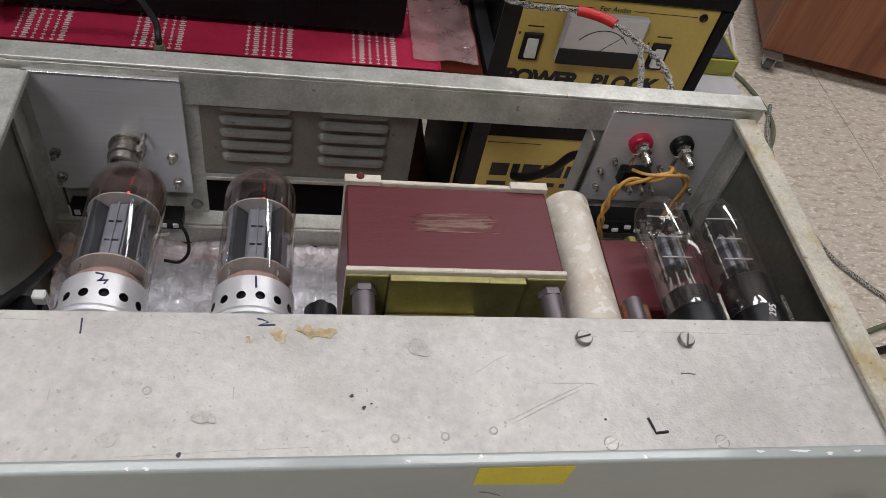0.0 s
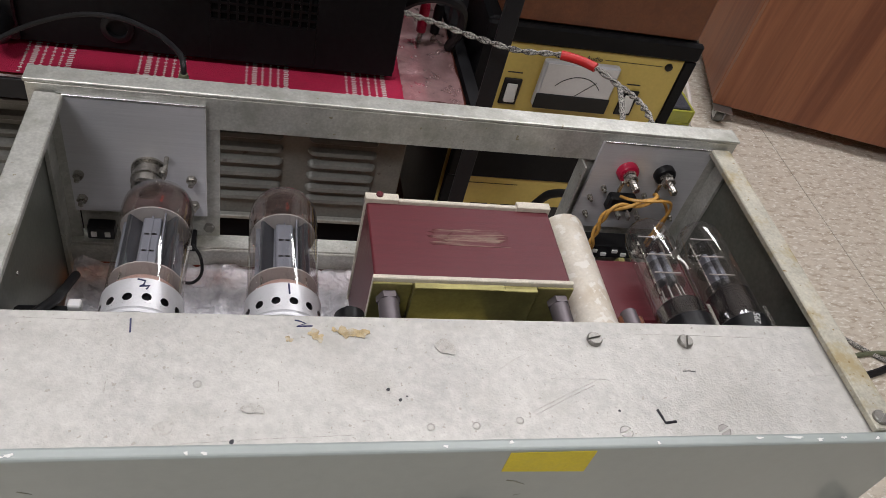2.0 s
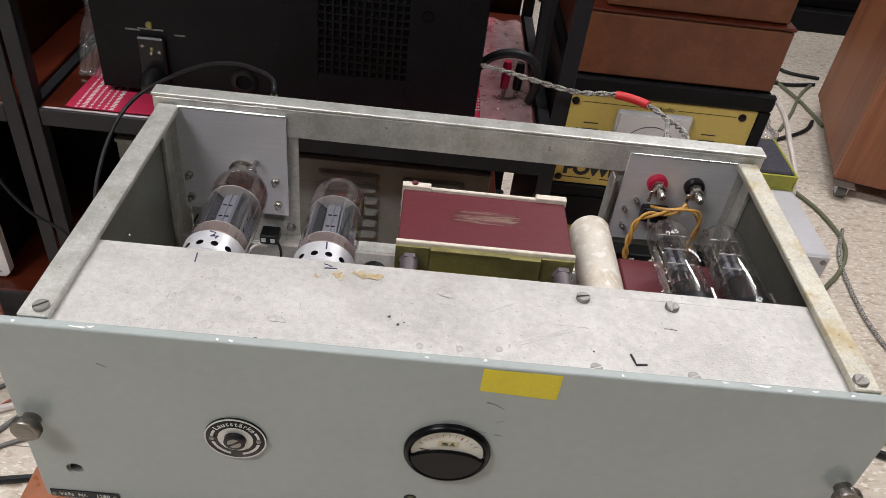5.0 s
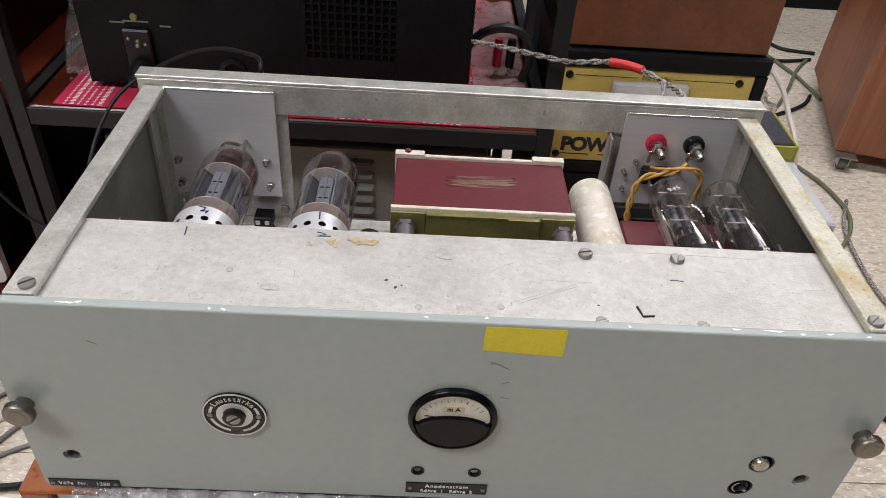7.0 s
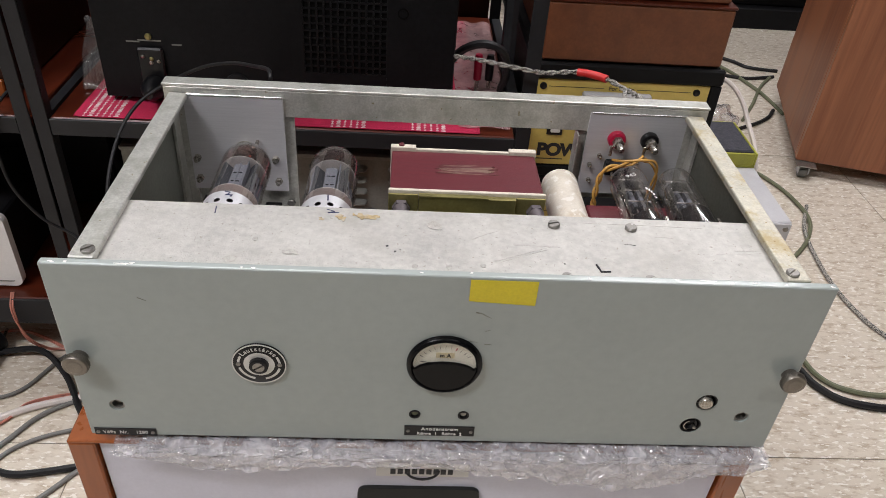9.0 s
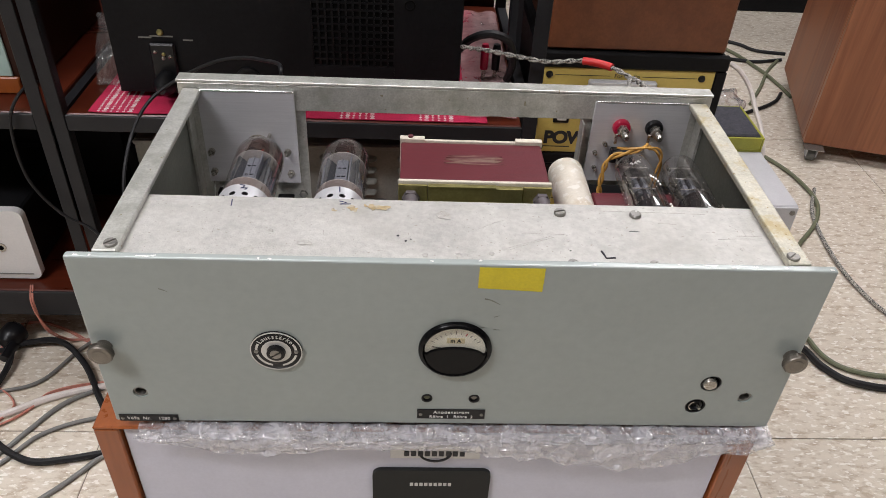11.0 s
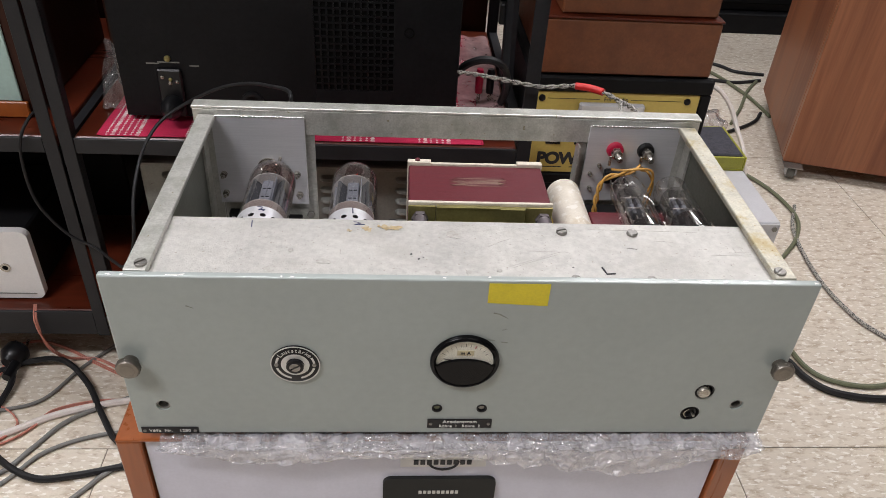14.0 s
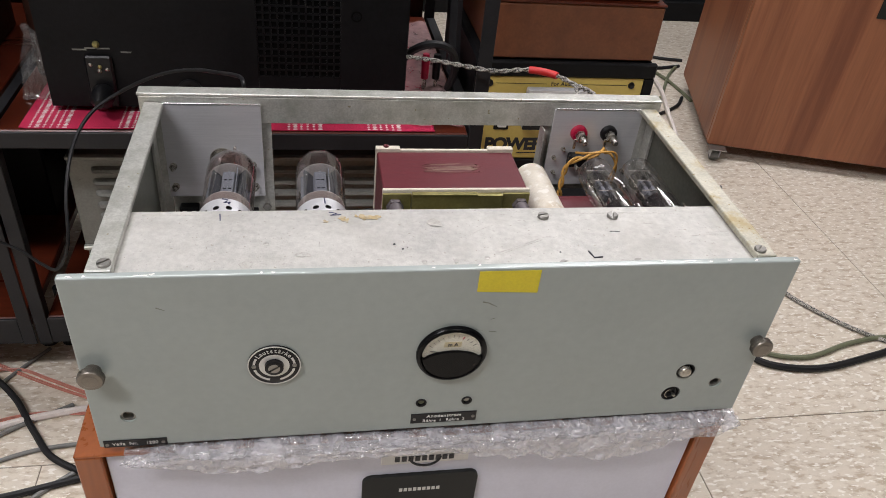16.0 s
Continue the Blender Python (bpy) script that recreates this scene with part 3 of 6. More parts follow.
part("lower_film", wrap_sheet(9.0, 0.0, -0.225, 0.260, 0.008), M_WRAP, wrap, smooth=True)

bm = bmesh.new()
rows = []
for i in range(111):
    row = []
    for j in range(41):
        x, y = -0.236 + 0.36 * i / 110, 0.092 + 0.1475 * j / 40
        z = BZ + 0.013 + 0.018 * j / 40 + 0.0045 * noise.noise((x * 150, y * 150, 4)) + 0.006 * noise.noise((x * 50, y * 50, 6))
        row.append(bm.verts.new((x, y, z)))
    rows.append(row)
for a, b in zip(rows, rows[1:]):
    for j in range(40):
        bm.faces.new((a[j], b[j], b[j + 1], a[j + 1]))
part("folded_layer", bm, M_MILKY, wrap, smooth=True)

# ---- amplifier chassis ----
amp = thing("valve_amplifier", (0, 0.13, 0.400), "open grey-green valve amplifier chassis on bubble wrap", "amplifier")
PT, PB, PD = 0.5634, 0.400, 0.0065
JACKS = [(0.2005, 0.4505, 0.0083), (0.1945, 0.4245, 0.0083)]
SMALL = [(0.2315, 0.4350, 0.0056), (-0.2350, 0.4330, 0.0056), (-0.0178, 0.4305, 0.0044), (0.0187, 0.4305, 0.0044)]
panel = part("front_panel", box(-0.26, 0.26, 0.0, PD, PB, PT, 0.0016, seg=3), M_PANEL, amp, "grey-green enamelled front panel with chipped edge")
shift = Vector(amp.location)
for v in panel.data.vertices:
    v.co += shift
panel.parent = None
holed(panel, JACKS + SMALL)
for v in panel.data.vertices:
    v.co -= shift
panel.parent = amp
rnd = random.Random(4)
for cx, w in [(-0.245, .004), (-0.214, .012), (-0.205, .006), (-0.135, .003), (-0.128, .004), (-0.02, .003), (0.012, .004), (0.148, .005), (0.165, .014), (0.184, .006), (0.2, .005), (0.222, .004), (-0.255, .006), (0.253, .005), (0.09, .003)]:
    outline = blob(cx + w / 2, 0.0016 + rnd.random() * 0.0028, 0.0007, cx, n=12, rough=0.6, sx=w / 0.0022)
    disc_patch(outline, PT - 0.0001, M_WHITE, panel, "paint_chip", 0.0003)
for cx, cz, ln, an, th in [(0.0220, 0.5325, 0.006, 14, 0.0006), (0.0270, 0.5300, 0.007, 30, 0.0004), (0.0195, 0.5062, 0.006, 8, 0.0002), (0.0300, 0.5040, 0.005, 5, 0.0003), (0.0290, 0.5170, 0.004, -20, 0.0002), (-0.2, 0.536, 0.006, 25, 0.0004)]:
    bm = box(-ln / 2, ln / 2, -0.0001, 0.0001, -th, th)
    for v in bm.verts:
        v.co.z *= 1.0 if v.co.x < 0 else 0.3
    bm.transform(pose(cx, -0.00012, cz, 0, an, 0))
    part("scratch", bm, M_INNER, panel)
# Near-black sheet standing in for the shade behind the panel holes.
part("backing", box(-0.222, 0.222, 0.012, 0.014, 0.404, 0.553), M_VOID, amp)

# yellow tape over the panel's top
tape = box(0.0135, 0.058, -0.0004, -0.0001, 0.5420, 0.5612)
for v in tape.verts:
    if v.co.z < 0.55:
        v.co.z += 0.0012 * (v.co.x - 0.035) / -0.022
part("yellow_tape", tape, M_YTAPE, panel, "strip of yellow masking tape")

# volume dial
dial = part("volume_dial", lathe([(0, 0.0188), (-0.0012, 0.0186), (-0.0016, 0.0180)], (-0.1285, 0.0, 0.4805), "y", 48), M_BLACK, amp, "black and silver rotary volume scale", smooth=True)


def ring_arc(cx, cz, r0, r1, a0, a1, y, thick=0.0002, n=24):
    bm = bmesh.new()
    rows = []
    for i in range(n + 1):
        a = radians(a0 + (a1 - a0) * i / n)
        c, s = math.cos(a), math.sin(a)
        rows.append([bm.verts.new((cx + c * r, yy, cz + s * r)) for r, yy in ((r0, y), (r1, y), (r1, y - thick), (r0, y - thick))])
    for a, b in zip(rows, rows[1:]):
        for k in range(4):
            bm.faces.new((a[k], a[(k + 1) % 4], b[(k + 1) % 4], b[k]))
    if abs(a1 - a0) < 359:
        bm.faces.new(rows[0])
        bm.faces.new(rows[-1][::-1])
    bmesh.ops.recalc_face_normals(bm, faces=bm.faces[:])
    return bm


DX, DZ = -0.1285, 0.4805
part("scale_rim", ring_arc(DX, DZ, 0.0180, 0.0188, 0, 360, -0.0014, 0.0005, 48), M_LABELGREY, dial)
part("scale_ring", ring_arc(DX, DZ, 0.0068, 0.0108, 0, 360, -0.0015, 0.0003, 40), M_LABELGREY, dial)
for a0, a1 in ((195, 255), (285, 345), (150, 178), (2, 30)):
    part("scale_arrow", ring_arc(DX, DZ, 0.0135, 0.0152, a0, a1, -0.0015, 0.0003, 14), M_LABELGREY, dial)
for i, ch in enumerate("Lautstärke"):
    a = 90 + 50 - i * 100 / 9
    lettering(ch, 0.0052, (DX + math.cos(radians(a)) * 0.0145, -0.0017, DZ + math.sin(radians(a)) * 0.0145), M_LABELGREY, dial, turn=pose(0, 0, 0, 90, 0, 0) @ pose(0, 0, 0, 0, 0, a - 90))
for s in (-1, 1):
    part("scale_screw", lathe([(0, 0.0016), (-0.0009, 0.0016), (-0.0013, 0.001)], (DX + s * 0.0143, -0.0015, DZ), "y", 12), M_DARKSTEEL, dial)
part("bush", lathe([(0, 0.0066), (-0.003, 0.0066), (-0.0034, 0.0058), (-0.0034, 0.0036), (-0.0015, 0.0034)], (DX, -0.0016, DZ), "y", 32), M_BLACK, dial, smooth=True)
slotted_screw(DX, -0.0030, DZ, 0.0046, 0.0022, 35, dial, axis="y")

# milliampere meter
MX, MZ, MR = 0.0010, 0.4845, 0.0268
meter = part("panel_meter", lathe([(0, MR), (-0.0022, MR), (-0.0040, MR - 0.0012), (-0.0046, MR - 0.0026), (-0.0034, MR - 0.0040), (-0.0012, MR - 0.0044)], (MX, 0, MZ), "y", 64), M_METERBLACK, amp, "round black moving-coil meter with paper dial", smooth=True)
part("meter_dial", lathe([(0, MR - 0.0046), (-0.0004, MR - 0.0046)], (MX, -0.0013, MZ), "y", 48), M_DIAL, meter, "aged white meter dial")
bm = bmesh.new()
low = [(MX + math.cos(a) * (MR - 0.0044), MZ + math.sin(a) * (MR - 0.0044)) for a in [math.pi * (1.02 + 0.96 * i / 24) for i in range(25)]]
bow = [(MX + (0.5 - i / 16) * 2 * (MR - 0.006), MZ - 0.0025 + 0.0062 * (1 - ((0.5 - i / 16) * 2) ** 2) ** 0.7) for i in range(17)]
f = bm.faces.new([bm.verts.new((x, -0.0018, z)) for x, z in low + bow])
ext = bmesh.ops.extrude_face_region(bm, geom=[f])
bmesh.ops.translate(bm, vec=(0, -0.0027, 0), verts=[v for v in ext["geom"] if isinstance(v, bmesh.types.BMVert)])
bmesh.ops.recalc_face_normals(bm, faces=bm.faces[:])
part("meter_cover", bm, M_METERBLACK, meter, "glossy black lower cover")
part("meter_glass", lathe([(0, MR - 0.0042), (-0.0004, MR - 0.0042)], (MX, -0.0031, MZ), "y", 40), M_METERGLASS, meter, "clear meter glass")
part("scale_sticker", box(MX - 0.0065, MX + 0.0065, -0.00205, -0.0017, MZ + 0.0072, MZ + 0.0122), M_CREAM, meter, "cream sticker with letters")
lettering("m A", 0.0046, (MX, -0.0023, MZ + 0.0097), M_INKBLACK, meter, bold=0.00008)
for i in range(11):
    a = radians(148 - i * 11.6)
    r0, r1 = 0.0180, 0.0203 if i % 5 else 0.0210
    p0, p1 = [Vector((MX + math.cos(a) * r, -0.0018, MZ - 0.002 + math.sin(a) * r)) for r in (r0, r1)]
    part("scale_tick", sweep([p0, p1], 0.0002 if i != 7 else 0.0005, 4), M_INKBLACK if i != 7 else M_RED, meter)
part("needle", sweep([Vector((MX + 0.002, -0.0026, MZ + 0.001)), Vector((MX - 0.0172, -0.0026, MZ + 0.0042))], 0.0003, 5), M_INKBLACK, meter)

# lamps, sockets and holes of the panel
for x, z, r in SMALL[2:]:
    lens = part("pilot_socket", lathe([(0.004, 0.0043), (-0.0006, 0.0043), (-0.0006, 0.0032), (0.002, 0.0028)], (x, 0.0, z), "y", 24), M_BLACK, amp, smooth=True)
    part("pilot_lens", lathe([(0.001, 0.0027), (-0.0002, 0.0022), (-0.0006, 0.001)], (x, 0.001, z), "y", 16), M_OLIVECABLE if x < 0 else M_DARKSTEEL, lens, "dark green pilot lens", smooth=True)
for x, z, r in SMALL[:2]:
    part("threaded_bush", lathe([(0.007, 0.0054), (0.0015, 0.0054), (0.0015, 0.0040), (0.006, 0.0036)], (x, 0.0, z), "y", 20), M_DARKSTEEL, amp, smooth=True)
for k, (x, z, r) in enumerate(JACKS):
    cup = part("socket", lathe([(0.011, r - 0.0003), (0.0005, r - 0.0003), (0.0005, r - 0.0012), (0.009, r - 0.0014)], (x, 0.0, z), "y", 28), M_BLACK, amp, "round black panel socket", smooth=True)
    if k == 0:
        part("push_button", lathe([(0.01, 0.0056), (-0.001, 0.0056), (-0.0024, 0.0048), (-0.0030, 0.0025)], (x - 0.0012, 0.0, z + 0.0004), "y", 24), M_NICKEL, cup, "domed metal button", smooth=True)
    else:
        part("fuse_cap", lathe([(0.008, 0.0056), (0.001, 0.0056), (0.0004, 0.004), (0.003, 0.0032)], (x, 0.0, z), "y", 20), M_BLACK, cup, smooth=True)
        part("contact", lathe([(0.004, 0.0014), (-0.0005, 0.0014), (-0.001, 0.0008)], (x + 0.0035, 0.0, z - 0.0022), "y", 10), M_NICKEL, cup)
        part("contact", ring_arc(x, z, 0.0046, 0.0054, 110, 250, 0.0004, 0.0003, 12), M_NICKEL, cup)
for s, kx in ((-1, -0.2505), (1, 0.2525)):
    knob = part("thumb_knob", lathe([(0, 0.0056), (-0.004, 0.0056), (-0.0050, 0.0062), (-0.0055, 0.0083), (-0.0060, 0.0087), (-0.0100, 0.0087), (-0.0110, 0.0080), (-0.0113, 0.006)], (kx, 0.0, 0.4825), "y", 36), M_KNOB, amp, "dull nickel thumb knob", smooth=True)
    for q in range(40):
        a = 2 * math.pi * q / 40
        rib = box(-0.0003, 0.0003, -0.0098, -0.0062, 0.0086, 0.0090)
        rib.transform(Matrix.Translation((kx, 0.0, 0.4825)) @ pose(0, 0, 0, 0, math.degrees(a), 0))
        part("knurl_rib", rib, M_KNOB, knob)
    part("knob_face", lathe([(0, 0.0058), (-0.0003, 0.0050)], (kx, -0.0113, 0.4825), "y", 28), M_KNOB, knob)

# engraved labels
lab = part("type_label", box(-0.2565, -0.2110, -0.0008, 0.0, 0.4006, 0.4082, 0.0003), M_BLACK, amp, "black engraved type label with silver letters")
lettering("V69a  Nr.    1280", 0.0044, (-0.2338, -0.0010, 0.4043), M_LABELGREY, lab, spacing=1.05)
lab2 = part("current_label", box(-0.0250, 0.0285, -0.0008, 0.0, 0.4070, 0.4180, 0.0003), M_BLACK, amp, "black engraved two-line label with silver letters")
lettering("Anodenstrom", 0.0046, (0.0018, -0.0010, 0.4150), M_WHITE, lab2, spacing=1.1)
lettering("Röhre  1   Röhre  2", 0.0043, (0.0018, -0.0010, 0.4097), M_WHITE, lab2)
for x, z in ((-0.2538, 0.4043), (-0.2138, 0.4043), (-0.0222, 0.4125), (0.0257, 0.4125)):
    part("label_screw", lathe([(0, 0.0014), (-0.0006, 0.0014), (-0.001, 0.0008)], (x, -0.0008, z), "y", 12), M_DARKSTEEL, lab if x < -0.1 else lab2)

# front cover sheet
SX0, SX1, SY0, SY1, SZ = -0.2300, 0.2300, PD + 0.0005, 0.0830, 0.558
cover = part("cover_sheet", box(SX0, SX1, SY0, SY1, SZ - 0.0018, SZ, 0.0006), M_SHELF, amp, "stained pale zinc cover sheet with pen marks")
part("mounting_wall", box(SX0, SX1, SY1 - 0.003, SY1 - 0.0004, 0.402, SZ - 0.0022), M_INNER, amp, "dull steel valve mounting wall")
for x, y, turn in ((0.0780, 0.0695, 15), (0.1350, 0.0690, 70), (0.0790, 0.0116, 20), (0.1360, 0.0116, 25)):
    slotted_screw(x, y, SZ - (0 if y > 0.05 else 0.0004), 0.0044 if y > 0.05 else 0.0036, 0.0028 if y > 0.05 else 0.0008, turn, cover)
for x, y in ((-0.1320, 0.0405), (-0.0230, 0.0160), (0.0, 0.0165), (0.0230, 0.0190)):
    part("rivet", lathe([(0, 0.0021), (0.0003, 0.0021), (0.0006, 0.0012)], (x, y, SZ), "z", 14), M_RIVET, cover)


def pen(points, r, mat, name="pen_mark"):
    return part(name, sweep([Vector((x, y, SZ + 0.00005)) for x, y in points], r, 5), mat, cover)


pen([(-0.1660, 0.0785), (-0.1655, 0.0735), (-0.1652, 0.0700)], 0.00045, M_INK)
pen([(-0.0870, 0.0795), (-0.0845, 0.0790), (-0.0815, 0.0775), (-0.0860, 0.0755), (-0.0780, 0.0760)], 0.00045, M_INK)
pen([(0.1010, 0.0245), (0.1022, 0.0200), (0.1030, 0.0165), (0.1095, 0.0172)], 0.0008, M_INKBLACK)
pen([(0.1260, 0.0490), (0.1300, 0.0492), (0.1340, 0.0486)], 0.0003, M_INKBLACK)
pen([(0.0460, 0.0440), (0.0770, 0.0435), (0.0800, 0.0420)], 0.0002, M_FADE, "scratch")
pen([(0.0310, 0.0240), (0.0500, 0.0330), (0.0740, 0.0440)], 0.0002, M_FADE, "scratch")
pen([(0.0160, 0.0480), (0.0280, 0.0560), (0.0360, 0.0600)], 0.0002, M_FADE, "scratch")
pen([(-0.1720, 0.0420), (-0.1718, 0.0360)], 0.0003, M_FADE, "scratch")
pen([(-0.0950, 0.0420), (-0.0948, 0.0360)], 0.0003, M_FADE, "scratch")
for x0, y0, x1, y1 in ((0.190, 0.0415, 0.2160, 0.0430), (0.205, 0.0455, 0.2240, 0.0465), (0.2120, 0.0540, 0.2125, 0.0450), (0.2180, 0.0520, 0.2186, 0.0455), (-0.060, 0.0125, -0.140, 0.0095), (0.0330, 0.0225, 0.0700, 0.0400), (0.100, 0.0745, 0.190, 0.0730), (-0.2200, 0.0780, -0.1800, 0.0770), (-0.028, 0.0700, -0.0300, 0.0610), (0.150, 0.0600, 0.1660, 0.0585)):
    pen([(x0, y0), ((x0 + x1) / 2, (y0 + y1) / 2 + 0.0004), (x1, y1)], 0.0002, M_FADE, "scratch")
for i, (x, y, r, mat) in enumerate([(-0.1150, 0.0100, 0.0011, M_INKBLACK), (-0.1445, 0.0175, 0.0040, M_FADE), (-0.1190, 0.0165, 0.0015, M_FADE), (0.079, 0.0240, 0.0007, M_INKBLACK), (0.2040, 0.0300, 0.0016, M_FADE), (-0.077, 0.0705, 0.0032, M_RUST), (-0.0745, 0.0680, 0.0022, M_RUST), (-0.0605, 0.0720, 0.0040, M_RUST), (-0.0530, 0.0715, 0.0034, M_RUST), (-0.0900, 0.0670, 0.0018, M_RUST), (-0.067, 0.0735, 0.0014, M_RUST),
                                    (-0.0090, 0.0635, 0.0052, M_FADE), (-0.1030, 0.0260, 0.0020, M_FADE), (-0.1080, 0.0270, 0.0032, M_FADE), (-0.0420, 0.0370, 0.0009, M_INKBLACK), (-0.0365, 0.0310, 0.0009, M_INKBLACK), (-0.0330, 0.0330, 0.0005, M_INKBLACK), (-0.1570, 0.0560, 0.0008, M_FADE), (0.079, 0.0350, 0.0008, M_FADE)]):
    disc_patch(blob(x, y, r, i, rough=0.5 if mat is M_RUST else 0.25), SZ + 0.0001 + 0.00003 * i, mat, cover, "stain", 0.0002)

# side walls and rails
for s in (-1, 1):
    xo = 0.2425
    a, b = sorted((s * xo, s * (xo - 0.002)))
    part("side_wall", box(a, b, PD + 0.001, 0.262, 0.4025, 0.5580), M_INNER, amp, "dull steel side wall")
    a, b = sorted((s * (xo + 0.0015), s * 0.2275))
    rail = part("side_rail", box(a, b, PD + 0.001, 0.2500, 0.5584, 0.5635, 0.0008), M_ZINC if s < 0 else M_RUSTY, amp, "galvanised top rail" if s < 0 else "yellowed galvanised top rail")
    slotted_screw(s * 0.2330, 0.0145, 0.5635, 0.0045, 0.0022, 40, rail)
    part("hole_rim", lathe([(0, 0.0013), (-s * 0.0006, 0.0011)], (s * (xo - 0.002), 0.150, 0.507), "x", 12), M_BRIGHT, amp)
    a, b = sorted((s * (xo - 0.0022), s * 0.2300))
    part("corner_angle", box(a, b, 0.2490, 0.2515, 0.4025, 0.5578), M_ZINC, amp, "galvanised corner angle")
    a, b = sorted((s * (xo - 0.0025), s * (xo - 0.0050)))
    part("corner_flange", box(a, b, 0.2330, 0.2485, 0.4025, 0.5578), M_ZINC, amp)

# back rail, struts and lower ledge
rail = part("back_rail", box(-0.2490, 0.2490, 0.2515, 0.2545, 0.5425, 0.5684, 0.0006), M_ZINC, amp, "galvanised back rail with bright edge")
part("rail_lip", box(-0.2500, 0.2500, 0.2510, 0.2665, 0.5685, 0.5712, 0.0010, seg=2), M_ZINC, amp)
part("back_strut", box(-0.2300, -0.1345, 0.2548, 0.2568, 0.4380, 0.5420), M_ZINC, amp)
part("back_strut", box(0.1285, 0.2300, 0.2548, 0.2568, 0.4380, 0.5420), M_ZINC, amp)
part("strut_fold", box(0.1285, 0.1300, 0.2420, 0.2545, 0.4380, 0.5420), M_ZINC, amp)
part("back_ledge", box(-0.2440, 0.2440, 0.2430, 0.2575, 0.4350, 0.4375, 0.0006), M_ZINC, amp, "galvanised lower back ledge")
part("ledge_face", box(-0.2440, 0.2440, 0.2400, 0.2425, 0.4200, 0.4374, 0.0006), M_ZINC, amp)

# left service plate with coaxial connector
lp = part("service_plate", box(-0.2320, -0.1430, 0.2488, 0.2512, 0.4640, 0.5620, 0.0004), M_PLATE, amp, "plain brushed steel service plate")
part("plate_edge", box(-0.2320, -0.1430, 0.2480, 0.2513, 0.5621, 0.5635, 0.0003), M_BRIGHT, lp)
coax = part("coaxial_connector", lathe([(0, 0.0118), (-0.002, 0.0118), (-0.002, 0.0100), (-0.010, 0.0100), (-0.0105, 0.0108), (-0.0125, 0.0108), (-0.013, 0.0098), (-0.019, 0.0096), (-0.019, 0.0080), (-0.012, 0.0076)], (-0.1805, 0.2488, 0.5060), "y", 36), M_NICKEL, amp, "nickel coaxial connector", smooth=True)
part("latch", box(-0.1700, -0.1670, 0.2320, 0.2480, 0.5170, 0.5205, 0.0008), M_NICKEL, coax)
part("latch_screw", lathe([(0, 0.0028), (-0.004, 0.0028), (-0.005, 0.0018)], (-0.1690, 0.2330, 0.5205), "y", 14), M_NICKEL, coax, smooth=True)
for x, z in ((-0.2260, 0.4985), (-0.2260, 0.4765), (-0.1530, 0.5000), (-0.1515, 0.4760)):
    hex_nut(x, 0.2488, z, 0.0036, 0.004, lp, stud=0.004)
hex_nut(-0.1420, 0.2545, 0.4480, 0.0042, 0.003, amp, M_DARKSTEEL)
part("terminal_block", box(-0.1660, -0.1500, 0.2330, 0.2480, 0.4420, 0.4520, 0.001), M_BLACK, amp, "small black terminal block")
part("terminal_block", box(-0.2240, -0.2060, 0.2380, 0.2480, 0.4460, 0.4580, 0.001), M_BLACK, amp)
for x in (-0.2195, -0.2105, -0.1625, -0.1545):
    part("terminal_screw", box(x - 0.0018, x + 0.0018, 0.2318 if x > -0.18 else 0.2368, 0.2332 if x > -0.18 else 0.2382, 0.4455 if x > -0.18 else 0.4500, 0.4490 if x > -0.18 else 0.4540), M_WHITE, amp)
part("hookup_wire", sweep(smooth_path([(-0.152, 0.233, 0.450), (-0.146, 0.224, 0.446), (-0.145, 0.216, 0.438), (-0.151, 0.212, 0.432), (-0.162, 0.216, 0.428)]), 0.0012, 8), M_BCABLE, amp, smooth=True)
part("hookup_wire", sweep(smooth_path([(-0.158, 0.224, 0.448), (-0.166, 0.214, 0.455), (-0.172, 0.205, 0.447), (-0.168, 0.198, 0.436)]), 0.0011, 8), M_WCABLE, amp, smooth=True)

# right plate with binding posts and wires
rp = part("output_plate", box(0.1385, 0.2310, 0.2488, 0.2512, 0.4760, 0.5620, 0.0004), M_PLATE, amp, "brushed steel output plate")
part("plate_edge", box(0.1395, 0.2310, 0.2480, 0.2513, 0.5621, 0.5635, 0.0003), M_BRIGHT, rp)
for x, mat, lbl in ((0.1670, M_RED, "red binding post with nickel nuts"), (0.1985, M_BLACK, "black binding post with nickel nuts")):
    z = 0.5372
    post = part("binding_post", lathe([(0, 0.0085), (-0.004, 0.0085), (-0.0055, 0.0075), (-0.006, 0.005)], (x, 0.2488, z), "y", 30), mat, amp, lbl, smooth=True)
    part("post_nut", lathe([(-0.006, 0.0056), (-0.0085, 0.0056)], (x, 0.2488, z), "y", 6), M_NICKEL, post)
    part("post_nut", lathe([(-0.0095, 0.0054), (-0.0130, 0.0054), (-0.0135, 0.0045)], (x, 0.2488, z), "y", 6, phase=0.3), M_NICKEL, post)
    part("stud", lathe([(-0.0135, 0.0030), (-0.0230, 0.0030), (-0.0240, 0.0022)], (x, 0.2488, z), "y", 14), M_NICKEL, post, smooth=True)
    part("solder_tag", box(x - 0.0080, x - 0.0050, 0.2360, 0.2375, z - 0.0120, z - 0.001, 0.0005), M_NICKEL, post)
    part("outer_cap", lathe([(0, 0.007), (0.012, 0.007), (0.016, 0.006), (0.018, 0.004)], (x, 0.2575, z), "y", 24), mat, post, smooth=True)
sock = part("mains_socket", box(0.1600, 0.1830, 0.2400, 0.2487, 0.5010, 0.5160, 0.0015), M_BLACK, amp, "black rear socket body")
